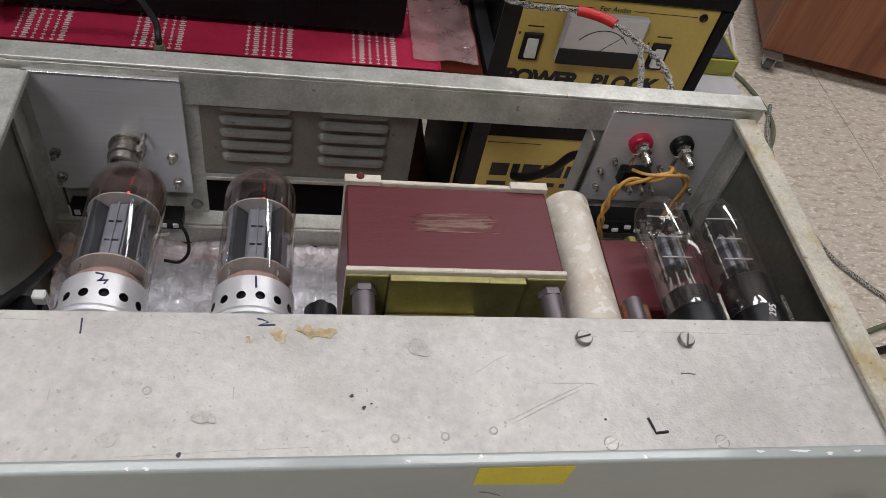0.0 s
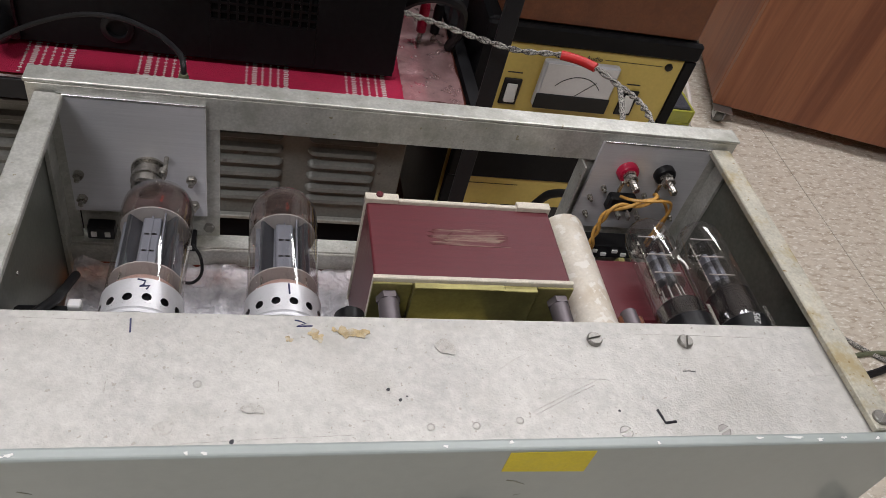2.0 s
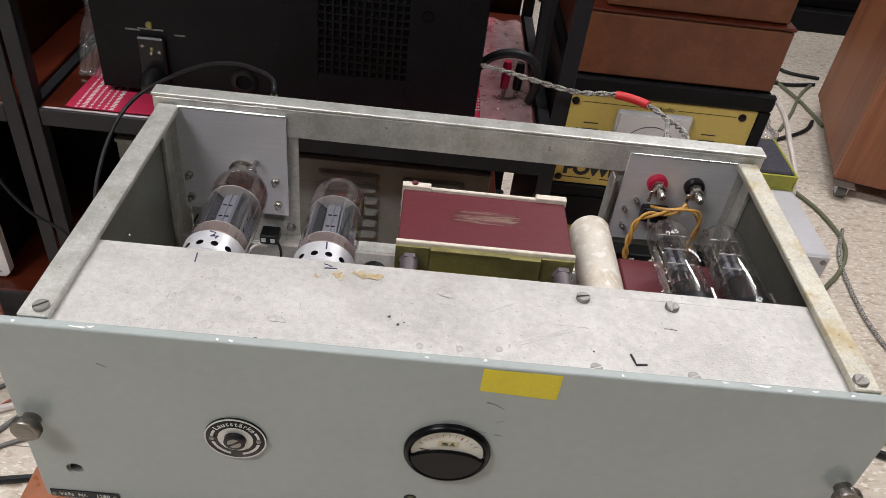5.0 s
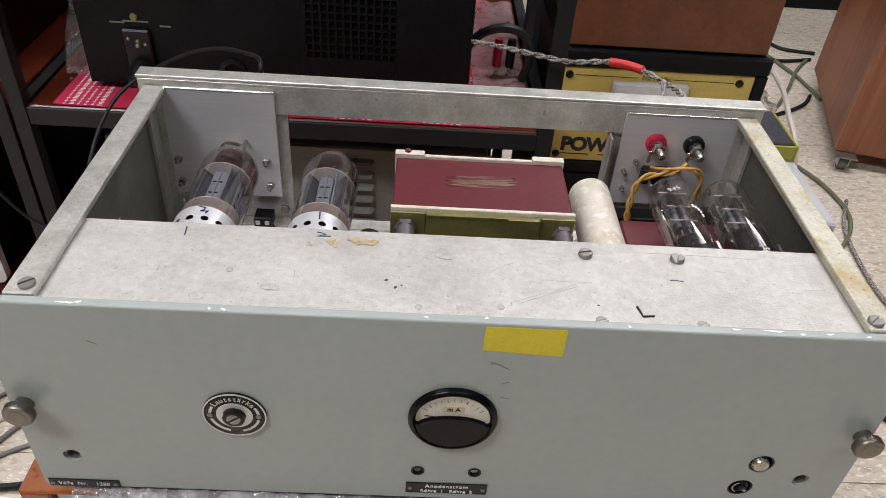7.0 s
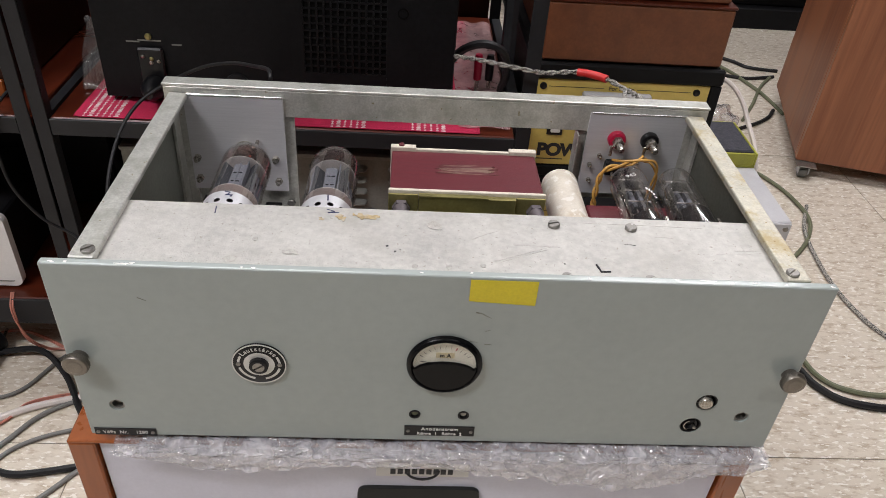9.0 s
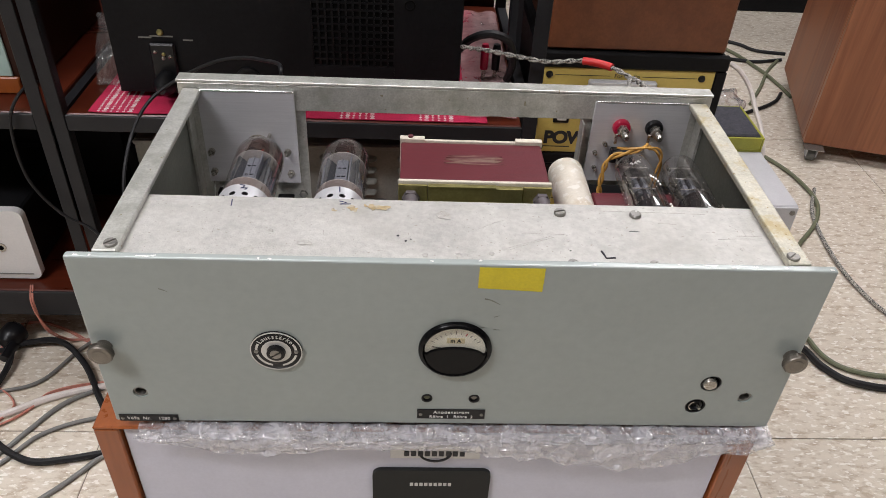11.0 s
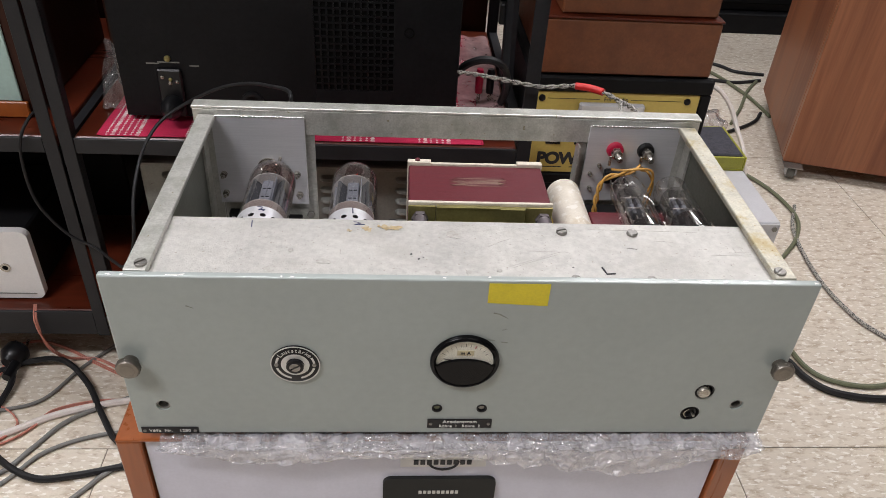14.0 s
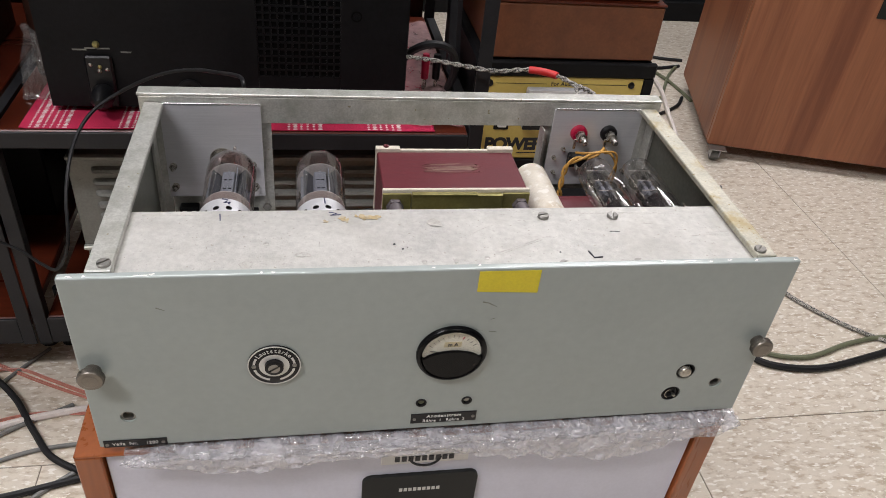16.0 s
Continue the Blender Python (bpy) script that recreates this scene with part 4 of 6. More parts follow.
for i, x in enumerate((0.1640, 0.1725, 0.1805)):
    part("socket_tag", box(x, x + 0.0018, 0.2265, 0.2340, 0.5050, 0.5100, 0.0003), M_NICKEL, sock)
for x, z in ((0.1460, 0.5090), (0.1540, 0.5190), (0.1910, 0.5140), (0.1480, 0.4920), (0.2230, 0.4930)):
    hex_nut(x, 0.2488, z, 0.0024, 0.003, rp, stud=0.003)
strip = part("terminal_strip", box(0.1440, 0.2300, 0.2290, 0.2450, 0.4600, 0.4740, 0.0008), M_BLACK, amp, "black terminal strip with white screws")
for i in range(9):
    part("terminal_screw", box(0.1480 + i * 0.009, 0.1525 + i * 0.009, 0.2272, 0.2290, 0.4640 + 0.0035 * (i % 2), 0.4665 + 0.0035 * (i % 2)), M_WHITE, strip)
WIRE = [(0.1935, 0.2370, 0.5240), (0.1890, 0.2300, 0.5275), (0.1820, 0.2270, 0.5255), (0.1720, 0.2270, 0.5210), (0.1620, 0.2280, 0.5180), (0.1540, 0.2280, 0.5110), (0.1515, 0.2270, 0.4960), (0.1505, 0.2240, 0.4820), (0.1530, 0.2210, 0.4680), (0.1560, 0.2180, 0.4500)]
WPATH = smooth_path(WIRE, 14)
for ph in (0, math.pi):
    part("output_wire", sweep(helix(WPATH, 0.0016, 0.034, ph), 0.0014, 8), M_YWIRE, amp, "amber cloth-covered wire", smooth=True)
part("output_wire", sweep(smooth_path([(0.1640, 0.2370, 0.5210), (0.1700, 0.2300, 0.5240), (0.1800, 0.2260, 0.5270), (0.1900, 0.2250, 0.5285), (0.2010, 0.2270, 0.5260), (0.2060, 0.2290, 0.5150), (0.2040, 0.2300, 0.4990), (0.2010, 0.2300, 0.4780)], 10), 0.0012, 8), M_YWIRE, amp, "amber cloth-covered wire", smooth=True)
part("output_wire", sweep(smooth_path([(0.1945, 0.2370, 0.5205), (0.2000, 0.2330, 0.5210), (0.2080, 0.2320, 0.5080), (0.2075, 0.2320, 0.4900), (0.2050, 0.2310, 0.4740)], 10), 0.0012, 8), M_YWIRE, amp, "amber cloth-covered wire", smooth=True)

# output transformer hung on spacers
TX0, TX1, TY0, TY1, TZ = -0.0425, 0.0775, 0.1130, 0.1780, 0.5560
part("transformer_core", box(TX0, TX1, TY0 + 0.002, TY1 - 0.002, 0.4600, TZ - 0.0005, 0.001), M_CORE, amp, "maroon lacquered transformer core")
rnd = random.Random(8)
for k in range(16):
    yk, xa, xb = 0.1415 + 0.0009 * k, -0.008 + rnd.random() * 0.012, 0.036 + rnd.random() * 0.009
    disc_patch([(xa, yk), (xa + 0.004, yk + 0.0007), (xb - 0.003, yk + 0.0008), (xb, yk + 0.0001), (xb - 0.006, yk - 0.0002)], TZ - 0.00045, M_RUB, amp, "rubbed_streak", 0.0002)
for y0, y1 in ((TY0 - 0.0012, TY0 + 0.0018), (TY1 - 0.0018, TY1 + 0.0012)):
    part("core_flange", box(TX0 - 0.001, TX1 + 0.001, y0, y1, 0.4600, TZ + 0.0012, 0.0005), M_PAPER, amp, "pale fibre flange of the transformer")
part("flange_tab", box(TX0 - 0.001, TX0 + 0.020, TY1 - 0.003, TY1 + 0.003, TZ - 0.004, TZ + 0.003, 0.0004), M_PAPER, amp)
part("flange_tab", box(TX1 - 0.022, TX1 + 0.001, TY1 - 0.003, TY1 + 0.003, TZ - 0.004, TZ + 0.003, 0.0004), M_PAPER, amp)
for x0, x1, d in ((TX0 - 0.001, TX0 + 0.022, 0.0000), (TX1 - 0.022, TX1 + 0.001, 0.0000), (TX0 + 0.0225, TX1 - 0.0225, 0.003)):
    part("brass_bracket", box(x0, x1, TY0 - 0.0032 - d, TY0 - 0.0014, 0.5000, TZ - 0.0015, 0.0004), M_BRASS, amp, "olive brass end bracket")
part("brass_bracket", box(TX0 + 0.0225, TX0 + 0.074, 0.0860, TY0 - 0.0065, 0.5230, 0.5250, 0.0004), M_BRASS, amp, "olive brass end bracket")
part("bracket_edge", box(TX0 + 0.0225, TX0 + 0.076, TY0 - 0.0072, TY0 - 0.0030, TZ - 0.0014, TZ + 0.0002, 0.0002), M_BRASS, amp)
for x in (TX0 + 0.0090, TX1 - 0.0065):
    for z in (0.5440, 0.4720):
        part("spacer", lathe([(0.0826, 0.0060), (TY0 - 0.0085, 0.0060)], (x, 0, z), "y", 18), M_SPACER, amp, "grey steel spacer", smooth=True)
        part("nut", lathe([(TY0 - 0.0085, 0.0070), (TY0 - 0.0042, 0.0070), (TY0 - 0.0034, 0.0062)], (x, 0, z), "y", 6), M_SPACER, amp)
part("core_rivet", lathe([(0, 0.0024), (0.0015, 0.0022), (0.0022, 0.001)], (TX0 + 0.008, TY1 + 0.001, TZ + 0.0028), "z", 12), M_CORE, amp)

# waxed capacitor
part("capacitor", lathe([(0.0830, 0.0164), (0.2075, 0.0164), (0.2092, 0.0159), (0.2100, 0.0146), (0.2100, 0.0050), (0.2085, 0.003)], (0.1105, 0, 0.5090), "y", 44), M_WAX, amp, "mottled white waxed paper capacitor", smooth=True)
# maroon boxes below the small valves
part("input_transformer", box(0.1320, 0.2060, 0.1280, 0.1860, 0.4350, 0.5030, 0.0015), M_CORE, amp, "small maroon transformer below the valves")
part("relay_box", box(0.1300, 0.1480, 0.0840, 0.1260, 0.4450, 0.5130, 0.0015), M_TAN, amp, "worn brown component box")
part("relay_foil", lathe([(0.0850, 0.0055), (0.1270, 0.0055), (0.1275, 0.0035)], (0.1372, 0, 0.5130), "y", 20), M_SPACER, amp, smooth=True)
hex_nut(0.1640, 0.1990, 0.4880, 0.0046, 0.006, amp, M_BRASS, stud=0.003)
part("choke", box(-0.2380, -0.2050, 0.0850, 0.1300, 0.4300, 0.5050, 0.002), M_BLACKPAINT, amp, "black choke block")
part("lead_sleeve", sweep(smooth_path([(-0.226, 0.086, 0.520), (-0.224, 0.105, 0.520), (-0.217, 0.130, 0.508), (-0.222, 0.160, 0.480), (-0.225, 0.200, 0.450)]), 0.0030, 10), M_BCABLE, amp, smooth=True)
part("porcelain_tag", box(-0.2080, -0.2010, 0.1200, 0.1260, 0.5080, 0.5150, 0.0008), M_WHITEBOX, amp, "white porcelain terminal")
part("trimmer", lathe([(0.0830, 0.0085), (0.0960, 0.0085), (0.0970, 0.007), (0.0972, 0.003), (0.1010, 0.003)], (-0.0560, 0, 0.5420), "y", 20), M_BLACK, amp, "small black trimmer", smooth=True)


# ---- valves ----
def perforated_collar(cx, cz, y0, r, holes, parent):
    """Aluminium collar with a ring of round holes, flared to its foot."""
    bm = bmesh.new()
    per, hr, hy = 16, 0.0025, y0 + 0.0165
    cell = 2 * math.pi / holes

    def at(ang, y, rr=r):
        return bm.verts.new((cx + math.cos(ang) * rr, y, cz + math.sin(ang) * rr))

    half = 0.0038
    for h in range(holes):
        mid = cell * h
        inner, outer = [], []
        for i in range(per):
            w = 2 * math.pi * i / per
            c, s = math.cos(w), math.sin(w)
            inner.append(at(mid + c * hr / r, hy + s * hr))
            k = 1 / max(abs(c), abs(s))
            outer.append(at(mid + c * k * cell / 2, hy + s * k * half))
        for i in range(per):
            j = (i + 1) % per
            bm.faces.new((inner[i], inner[j], outer[j], outer[i]))
    bmesh.ops.remove_doubles(bm, verts=bm.verts[:], dist=1e-5)
    prof = [(hy - half, r), (y0 + 0.0112, r), (y0 + 0.0106, r + 0.0012), (y0 + 0.0090, r + 0.0012), (y0 + 0.0084, r), (y0 + 0.0075, r), (y0 + 0.0069, r + 0.0012), (y0 + 0.0055, r + 0.0012), (y0 + 0.005, r - 0.001), (y0, r - 0.001)]
    prof2 = [(hy + half, r), (y0 + 0.029, r), (y0 + 0.0296, r - 0.0006), (y0 + 0.0296, r - 0.0012)]
    for pr in (prof, prof2):
        rings = [[at(2 * math.pi * i / 48, y, rr) for i in range(48)] for y, rr in pr]
        for a, b in zip(rings, rings[1:]):
            for i in range(48):
                bm.faces.new((a[i], a[(i + 1) % 48], b[(i + 1) % 48], b[i]))
    bmesh.ops.recalc_face_normals(bm, faces=bm.faces[:])
    return part("collar", bm, M_ALU, parent, "perforated aluminium collar", smooth=True)


def power_valve(cx, cz, mark):
    y0, r = 0.0832, 0.0215
    v = thing("power_valve", (cx, y0, cz), "large clear glass power valve in perforated aluminium collar", "valve", "power valves")
    col = perforated_collar(cx, cz, y0, r, 14, v)
    part("base", lathe([(0.0005, r - 0.0022), (0.027, r - 0.0022)], (cx, y0, cz), "y", 32), M_BLACK, v, "black valve base", smooth=True)
    out = [(0.028, r - 0.001), (0.100, r - 0.0004), (0.1065, r - 0.0012), (0.1115, r - 0.0034), (0.1152, r - 0.0068), (0.1176, r - 0.0112), (0.1188, r - 0.0160), (0.1192, r - 0.0205)]
    part("envelope", lathe(out, (cx, y0, cz), "y", 48), M_GLASS, v, "clear glass envelope", smooth=True)
    part("press", lathe([(0.0275, 0.0185), (0.034, 0.0182), (0.0375, 0.0150), (0.038, 0.004)], (cx, y0, cz), "y", 32), M_PINK, v, "pinkish ceramic valve foot", smooth=True)
    for yy in (0.0420, 0.0850):
        part("mica", lathe([(yy, 0.0196), (yy + 0.0007, 0.0196)], (cx, y0, cz), "y", 28), M_MICA, v, "pale mica disc")
    for k in range(4):
        w = pose(0, 0, 0, 0, 45 + 90 * k, 0)
        bm = box(-0.0052, 0.0052, 0.044, 0.0835, 0.0100, 0.0132, 0.0014, seg=2)
        box(-0.0005, 0.0005, 0.044, 0.0835, 0.0130, 0.0142, 0, bm)
        box(0.0066, 0.0074, 0.0435, 0.0840, 0.0050, 0.0165, 0, bm)
        bm.transform(Matrix.Translation((cx, y0, cz)) @ pose(0, 0, 0, 0, 90 * k, 0))
        part("anode", bm, M_ANODE, v, "grey folded anode plate")
        bm = box(-0.0010, 0.0010, 0.0435, 0.0845, 0.0095, 0.0188)
        bm.transform(Matrix.Translation((cx, y0, cz)) @ w)
        part("anode_fin", bm, M_ANODE_DARK, v, "dark cooling fin")
        # Slots are raised dark bars; their shade is all colour.
        for yy in (0.056, 0.069):
            bm = box(-0.0034, 0.0034, yy, yy + 0.0011, 0.0131, 0.0135)
            bm.transform(Matrix.Translation((cx, y0, cz)) @ pose(0, 0, 0, 0, 90 * k, 0))
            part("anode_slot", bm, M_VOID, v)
    part("getter_ring", lathe([(0.0950, 0.0085), (0.0956, 0.0085), (0.0956, 0.0072), (0.0950, 0.0072)], (cx, y0, cz), "y", 24), M_GETTER, v, "dark getter ring")
    part("getter_mirror", lathe([(0.0985, r - 0.0013), (0.1055, r - 0.0020), (0.1105, r - 0.0042), (0.1142, r - 0.0076), (0.1166, r - 0.0120), (0.1180, r - 0.0170)], (cx, y0, cz), "y", 32), glass_getter(), v, "smoky getter film", smooth=True)
    part("heater", sweep([Vector((cx + 0.002, y0 + 0.0875, cz + 0.006)), Vector((cx + 0.002, y0 + 0.0960, cz + 0.009))], 0.0007, 6), M_HEATER, v, "glowing red heater end")
    for a in (40, 140, 220, 320):
        c, s = math.cos(radians(a)), math.sin(radians(a))
        part("support_rod", sweep([Vector((cx + c * 0.0165, y0 + 0.036, cz + s * 0.0165)), Vector((cx + c * 0.0165, y0 + 0.0945, cz + s * 0.0165))], 0.0006, 5), M_NICKEL, v)
    strokes = {"2": [(-0.003, 0.0035), (0.001, 0.0025), (0.0005, 0.0), (-0.0015, -0.0015), (0.0035, -0.0005), (0.002, -0.003)], "1": [(0.0, 0.0035), (0.0003, 0.0), (0.0005, -0.0035)]}[mark]
    pts = [Vector((cx + px + 0.002, y0 + 0.0245 + py, cz + math.sqrt((r + 0.0002) ** 2 - (px + 0.002) ** 2))) for px, py in strokes]
    part("pen_mark", sweep(pts, 0.0005, 5), M_INK, col)
    return v


SMOKE = []


def glass_getter():
    if not SMOKE:
        m = glass("getter_film", (0.80, 0.66, 0.63), 0.0)
        SMOKE.append(m)
    return SMOKE[0]


power_valve(-0.1665, 0.5285, "2")
power_valve(-0.0915, 0.5285, "1")


def small_valve(cx, cz, text, text2):
    y0, r = 0.0832, 0.0168
    v = thing("small_valve", (cx, y0, cz), "slim clear glass valve with black base and white print", "valve", "small valves")
    base = part("base", lathe([(0.0, r + 0.0005), (0.0030, r + 0.0009), (0.0220, r + 0.0004), (0.0232, r - 0.0008)], (cx, y0, cz), "y", 36), M_BLACK, v, "black moulded valve base", smooth=True)
    part("envelope", lathe([(0.0225, r - 0.001), (0.0320, r - 0.0002), (0.1000, r - 0.0003), (0.1062, r - 0.0014), (0.1106, r - 0.0042), (0.1132, r - 0.0080), (0.1145, r - 0.0120), (0.1148, r - 0.0150)], (cx, y0, cz), "y", 44), M_GLASS, v, "clear glass envelope", smooth=True)
    flash = 0.0470 if text2 is False else 0.0360
    part("flashed_foot", lathe([(0.0232, r - 0.0018), (flash, r - 0.0012), (flash + 0.0004, r - 0.0024), (flash - 0.004, r - 0.0075), (flash - 0.006, 0.002)], (cx, y0, cz), "y", 36), M_FLASH, v, "black getter mirror on the glass foot", smooth=True)
    for i in range(8):
        a = math.pi * 2 * i / 8
        part("lead", sweep([Vector((cx + math.cos(a) * 0.009, y0 + 0.023, cz + math.sin(a) * 0.009)), Vector((cx + math.cos(a) * 0.0065, y0 + 0.052, cz + math.sin(a) * 0.0075))], 0.0007, 5), M_DARKSTEEL, v)
    part("stem", lathe([(0.0225, 0.0125), (0.0400, 0.0105), (0.0420, 0.003)], (cx, y0, cz), "y", 20), M_ANODE_DARK, v, "dark glass stem", smooth=True)
    for yy in (0.056, 0.073, 0.092):
        part("mica", lathe([(yy, 0.0118), (yy + 0.0006, 0.0118)], (cx, y0, cz), "y", 20), M_CLEARMICA, v, "thin mica disc")
    for sgn in (-1, 1):
        part("anode", box(cx + sgn * 0.0036 - 0.0022, cx + sgn * 0.0036 + 0.0022, y0 + 0.058, y0 + 0.086, cz - 0.0045, cz + 0.0045, 0.0018, seg=2), M_ANODE, v, "blue-grey anode box")
        part("support_rod", sweep([Vector((cx + sgn * 0.0088, y0 + 0.050, cz)), Vector((cx + sgn * 0.0088, y0 + 0.099, cz))], 0.0006, 5), M_NICKEL, v)
    for yy, hw in ((0.064, 0.0100), (0.081, 0.0085), (0.098, 0.0110)):
        part("support_bar", box(cx - hw, cx + hw, y0 + yy, y0 + yy + 0.0006, cz + 0.0052, cz + 0.0060), M_MICA, v)
    part("locking_clip", box(cx + r * 0.62, cx + r * 0.62 + 0.0026, y0 + 0.006, y0 + 0.030, cz + r * 0.80, cz + r * 0.80 + 0.0012, 0.0004), M_NICKEL, v, "bright retaining clip")
    lettering(text, 0.0062, (cx - (0.0045 if text == "945" else 0.0015), y0 + (0.087 if text == "945" else 0.0165), cz + r + (0.0002 if text == "945" else 0.0008)), M_LABELGREY, v, turn=pose(0, 0, 0, 0, -14, 12) if text == "945" else pose(0, 0, 0, 0, 0, 70))
    if text2:
        for i in range(5):
            part("print_bar", box(cx + 0.004 + i * 0.0022, cx + 0.0056 + i * 0.0022, y0 + 0.067 - i * 0.0005, y0 + 0.070 - i * 0.0005, cz + math.sqrt(max(0, (r - 0.0003) ** 2 - (0.005 + i * 0.0022) ** 2)) - 0.0002, cz + math.sqrt(max(0, (r - 0.0003) ** 2 - (0.005 + i * 0.0022) ** 2)) + 0.0003), M_WHITE, v)
    return v


M_CLEARMICA = glass("thin_mica", (0.75, 0.74, 0.72), 0.1)
small_valve(0.1660, 0.5270, "945", True)
small_valve(0.2080, 0.5270, "295", False)

# ---- rack with mahogany shelves ----
rack = thing("steel_rack", (-0.2, 0.65, 0), "dark grey angle-steel rack with mahogany shelves", "rack")
RY = 0.463
for x0, x1, y0, y1 in ((-0.4830, -0.4660, RY, RY + 0.016), (0.1080, 0.1260, RY, RY + 0.016), (-0.4830, -0.4660, 0.90, 0.916), (0.1080, 0.1260, 0.90, 0.916)):
    post = part("post", box(x0, x1, y0, y0 + 0.003, 0.076, 1.5, 0.0006), M_ANGLE, rack, "dark angle-steel upright")
    part("post_flange", box(x1 - 0.003, x1, y0 + 0.0032, y1, 0.076, 1.5), M_ANGLE, post)
    part("foot", lathe([(0, 0.014), (0.012, 0.014), (0.016, 0.008), (0.108, 0.008)], ((x0 + x1) / 2, y0 + (0.09 if y0 < 0.6 else -0.05), 0), "z", 16), M_BLACK, rack)
for zt, zb in ((0.4165, 0.3950), (0.1230, 0.0780)):
    part("shelf_bar", box(-0.4655, 0.1075, RY + 0.001, RY + 0.0045, zb, zt, 0.0006), M_ANGLE, rack, "dark steel shelf edge")
    part("shelf_board", box(-0.4655, 0.1075, RY + 0.0050, 0.9, zt - 0.014, zt + 0.0010, 0.0015), M_MAHOGANY, rack, "red-brown mahogany shelf board")
part("side_bar", box(0.1120, 0.1260, RY + 0.0165, 0.8995, 0.3950, 0.4165), M_ANGLE, rack)
part("side_bar", box(-0.4825, -0.4700, RY + 0.0165, 0.8995, 0.3950, 0.4165), M_ANGLE, rack)
part("brace", sweep([Vector((0.105, 0.60, 0.45)), Vector((0.123, 0.88, 1.2))], 0.010, 6), M_ANGLE, rack)

# Board added to close the rack; its colour supplies the darkness behind.
part("back_board", box(-0.4560, 0.1070, 0.9165, 0.93, 0.08, 1.45), M_SHADEDWOOD, rack, "added dark wooden rack back, shade in its colour")
rack2 = thing("steel_rack", (-0.8, 0.65, 0), "dark grey angle-steel rack holding a wooden set", "rack")
for x0, x1 in ((-0.5040, -0.4870), (-1.1500, -1.1340)):
    post = part("post", box(x0, x1, RY, RY + 0.003, 0.076, 1.5, 0.0006), M_ANGLE, rack2, "dark angle-steel upright")
    part("post_flange", box(x0, x0 + 0.003, RY + 0.0032, RY + 0.016, 0.076, 1.5), M_ANGLE, post)
    part("foot", lathe([(0, 0.014), (0.012, 0.014), (0.016, 0.008), (0.108, 0.008)], ((x0 + x1) / 2 - 0.010, RY + 0.09, 0), "z", 16), M_BLACK, rack2)
for zt, zb in ((0.4165, 0.3950), (0.1230, 0.0780)):
    part("shelf_bar", box(-1.1335, -0.5045, RY + 0.001, RY + 0.0045, zb, zt, 0.0006), M_ANGLE, rack2, "dark steel shelf edge")
    part("shelf_board", box(-1.1335, -0.4875, RY + 0.0050, 0.9, zt - 0.014, zt + 0.0010, 0.0015), M_MAHOGANY, rack2, "red-brown mahogany shelf board")
part("rear_post", box(-0.5040, -0.4870, 0.90, 0.915, 0.0, 1.5), M_ANGLE, rack2)
part("rear_post", box(-1.1500, -1.1340, 0.90, 0.915, 0.0, 1.5), M_ANGLE, rack2)

# Added board again, with the rack's inner shade in its colour.
part("back_board", box(-1.1330, -0.4790, 0.9165, 0.93, 0.08, 1.45), M_SHADEDWOOD, rack2, "added dark wooden rack back, shade in its colour")
SHELF = 0.4175
# wooden set with pale teal front on the neighbour shelf
setx = thing("wooden_radio", (-0.75, 0.62, SHELF), "brown wooden cabinet with pale teal front panel", "radio")
# Cabinet sides take their shadow from the darkened wood colour.
part("cabinet", box(-0.96, -0.5270, 0.520, 0.80, SHELF, 0.80, 0.004), M_SHADEDWOOD, setx, "brown wooden cabinet with rack shade in its colour")
part("front_panel", box(-0.95, -0.5420, 0.5165, 0.5198, SHELF + 0.024, 0.79, 0.001), M_TEAL, setx, "pale teal front panel")
part("front_rail", box(-0.95, -0.5350, 0.5140, 0.5198, SHELF + 0.001, SHELF + 0.0235, 0.0015), M_ORANGEWOOD, setx, "orange-brown wooden rail")
# dark cabinet further back, its colour deepened to carry the shelf's shade
dark = thing("wooden_cabinet", (-0.5, 0.8, SHELF), "dark mahogany cabinet, shelf shade put into its colour", "cabinet")
part("body", box(-0.4520, -0.4150, 0.62, 0.88, SHELF + 0.001, 0.82, 0.003), M_SHADEDWOOD, dark)
part("door", box(-0.4500, -0.4170, 0.614, 0.6195, SHELF + 0.006, 0.81, 0.002), M_SHADEDWOOD, dark)

# crimson runner on the shelf
bm = bmesh.new()
nx, ny = 120, 24
rows = []
for i in range(nx + 1):
    x = -0.438 + 0.500 * i / nx
    row = []
    for j in range(ny + 1):
        y = 0.4700 + 0.40 * j / ny
        yy = y + (0.012 * max(0, (x + 0.43) * -20) if j == 0 else 0)
        z = SHELF + 0.0016 + 0.0006 * noise.noise((x * 25, y * 25, 2)) + (0.0014 * max(0, noise.noise((x * 9, y * 14, 7))) if x > 0.03 or x < -0.41 else 0)
        row.append(bm.verts.new((x + 0.02 * (y - 0.47) * (1 if i == 0 else 0), yy, z)))
    rows.append(row)
for a, b in zip(rows, rows[1:]):
    for j in range(ny):
        bm.faces.new((a[j], b[j], b[j + 1], a[j + 1]))
ext = bmesh.ops.extrude_face_region(bm, geom=bm.faces[:])
bmesh.ops.translate(bm, vec=(0, 0, 0.0010), verts=[v for v in ext["geom"] if isinstance(v, bmesh.types.BMVert)])
bmesh.ops.recalc_face_normals(bm, faces=bm.faces[:])
runner = tagged(part("table_runner", bm, M_CLOTH, smooth=True), "crimson woven runner with white dotted stripe groups on shelf", "cloth")
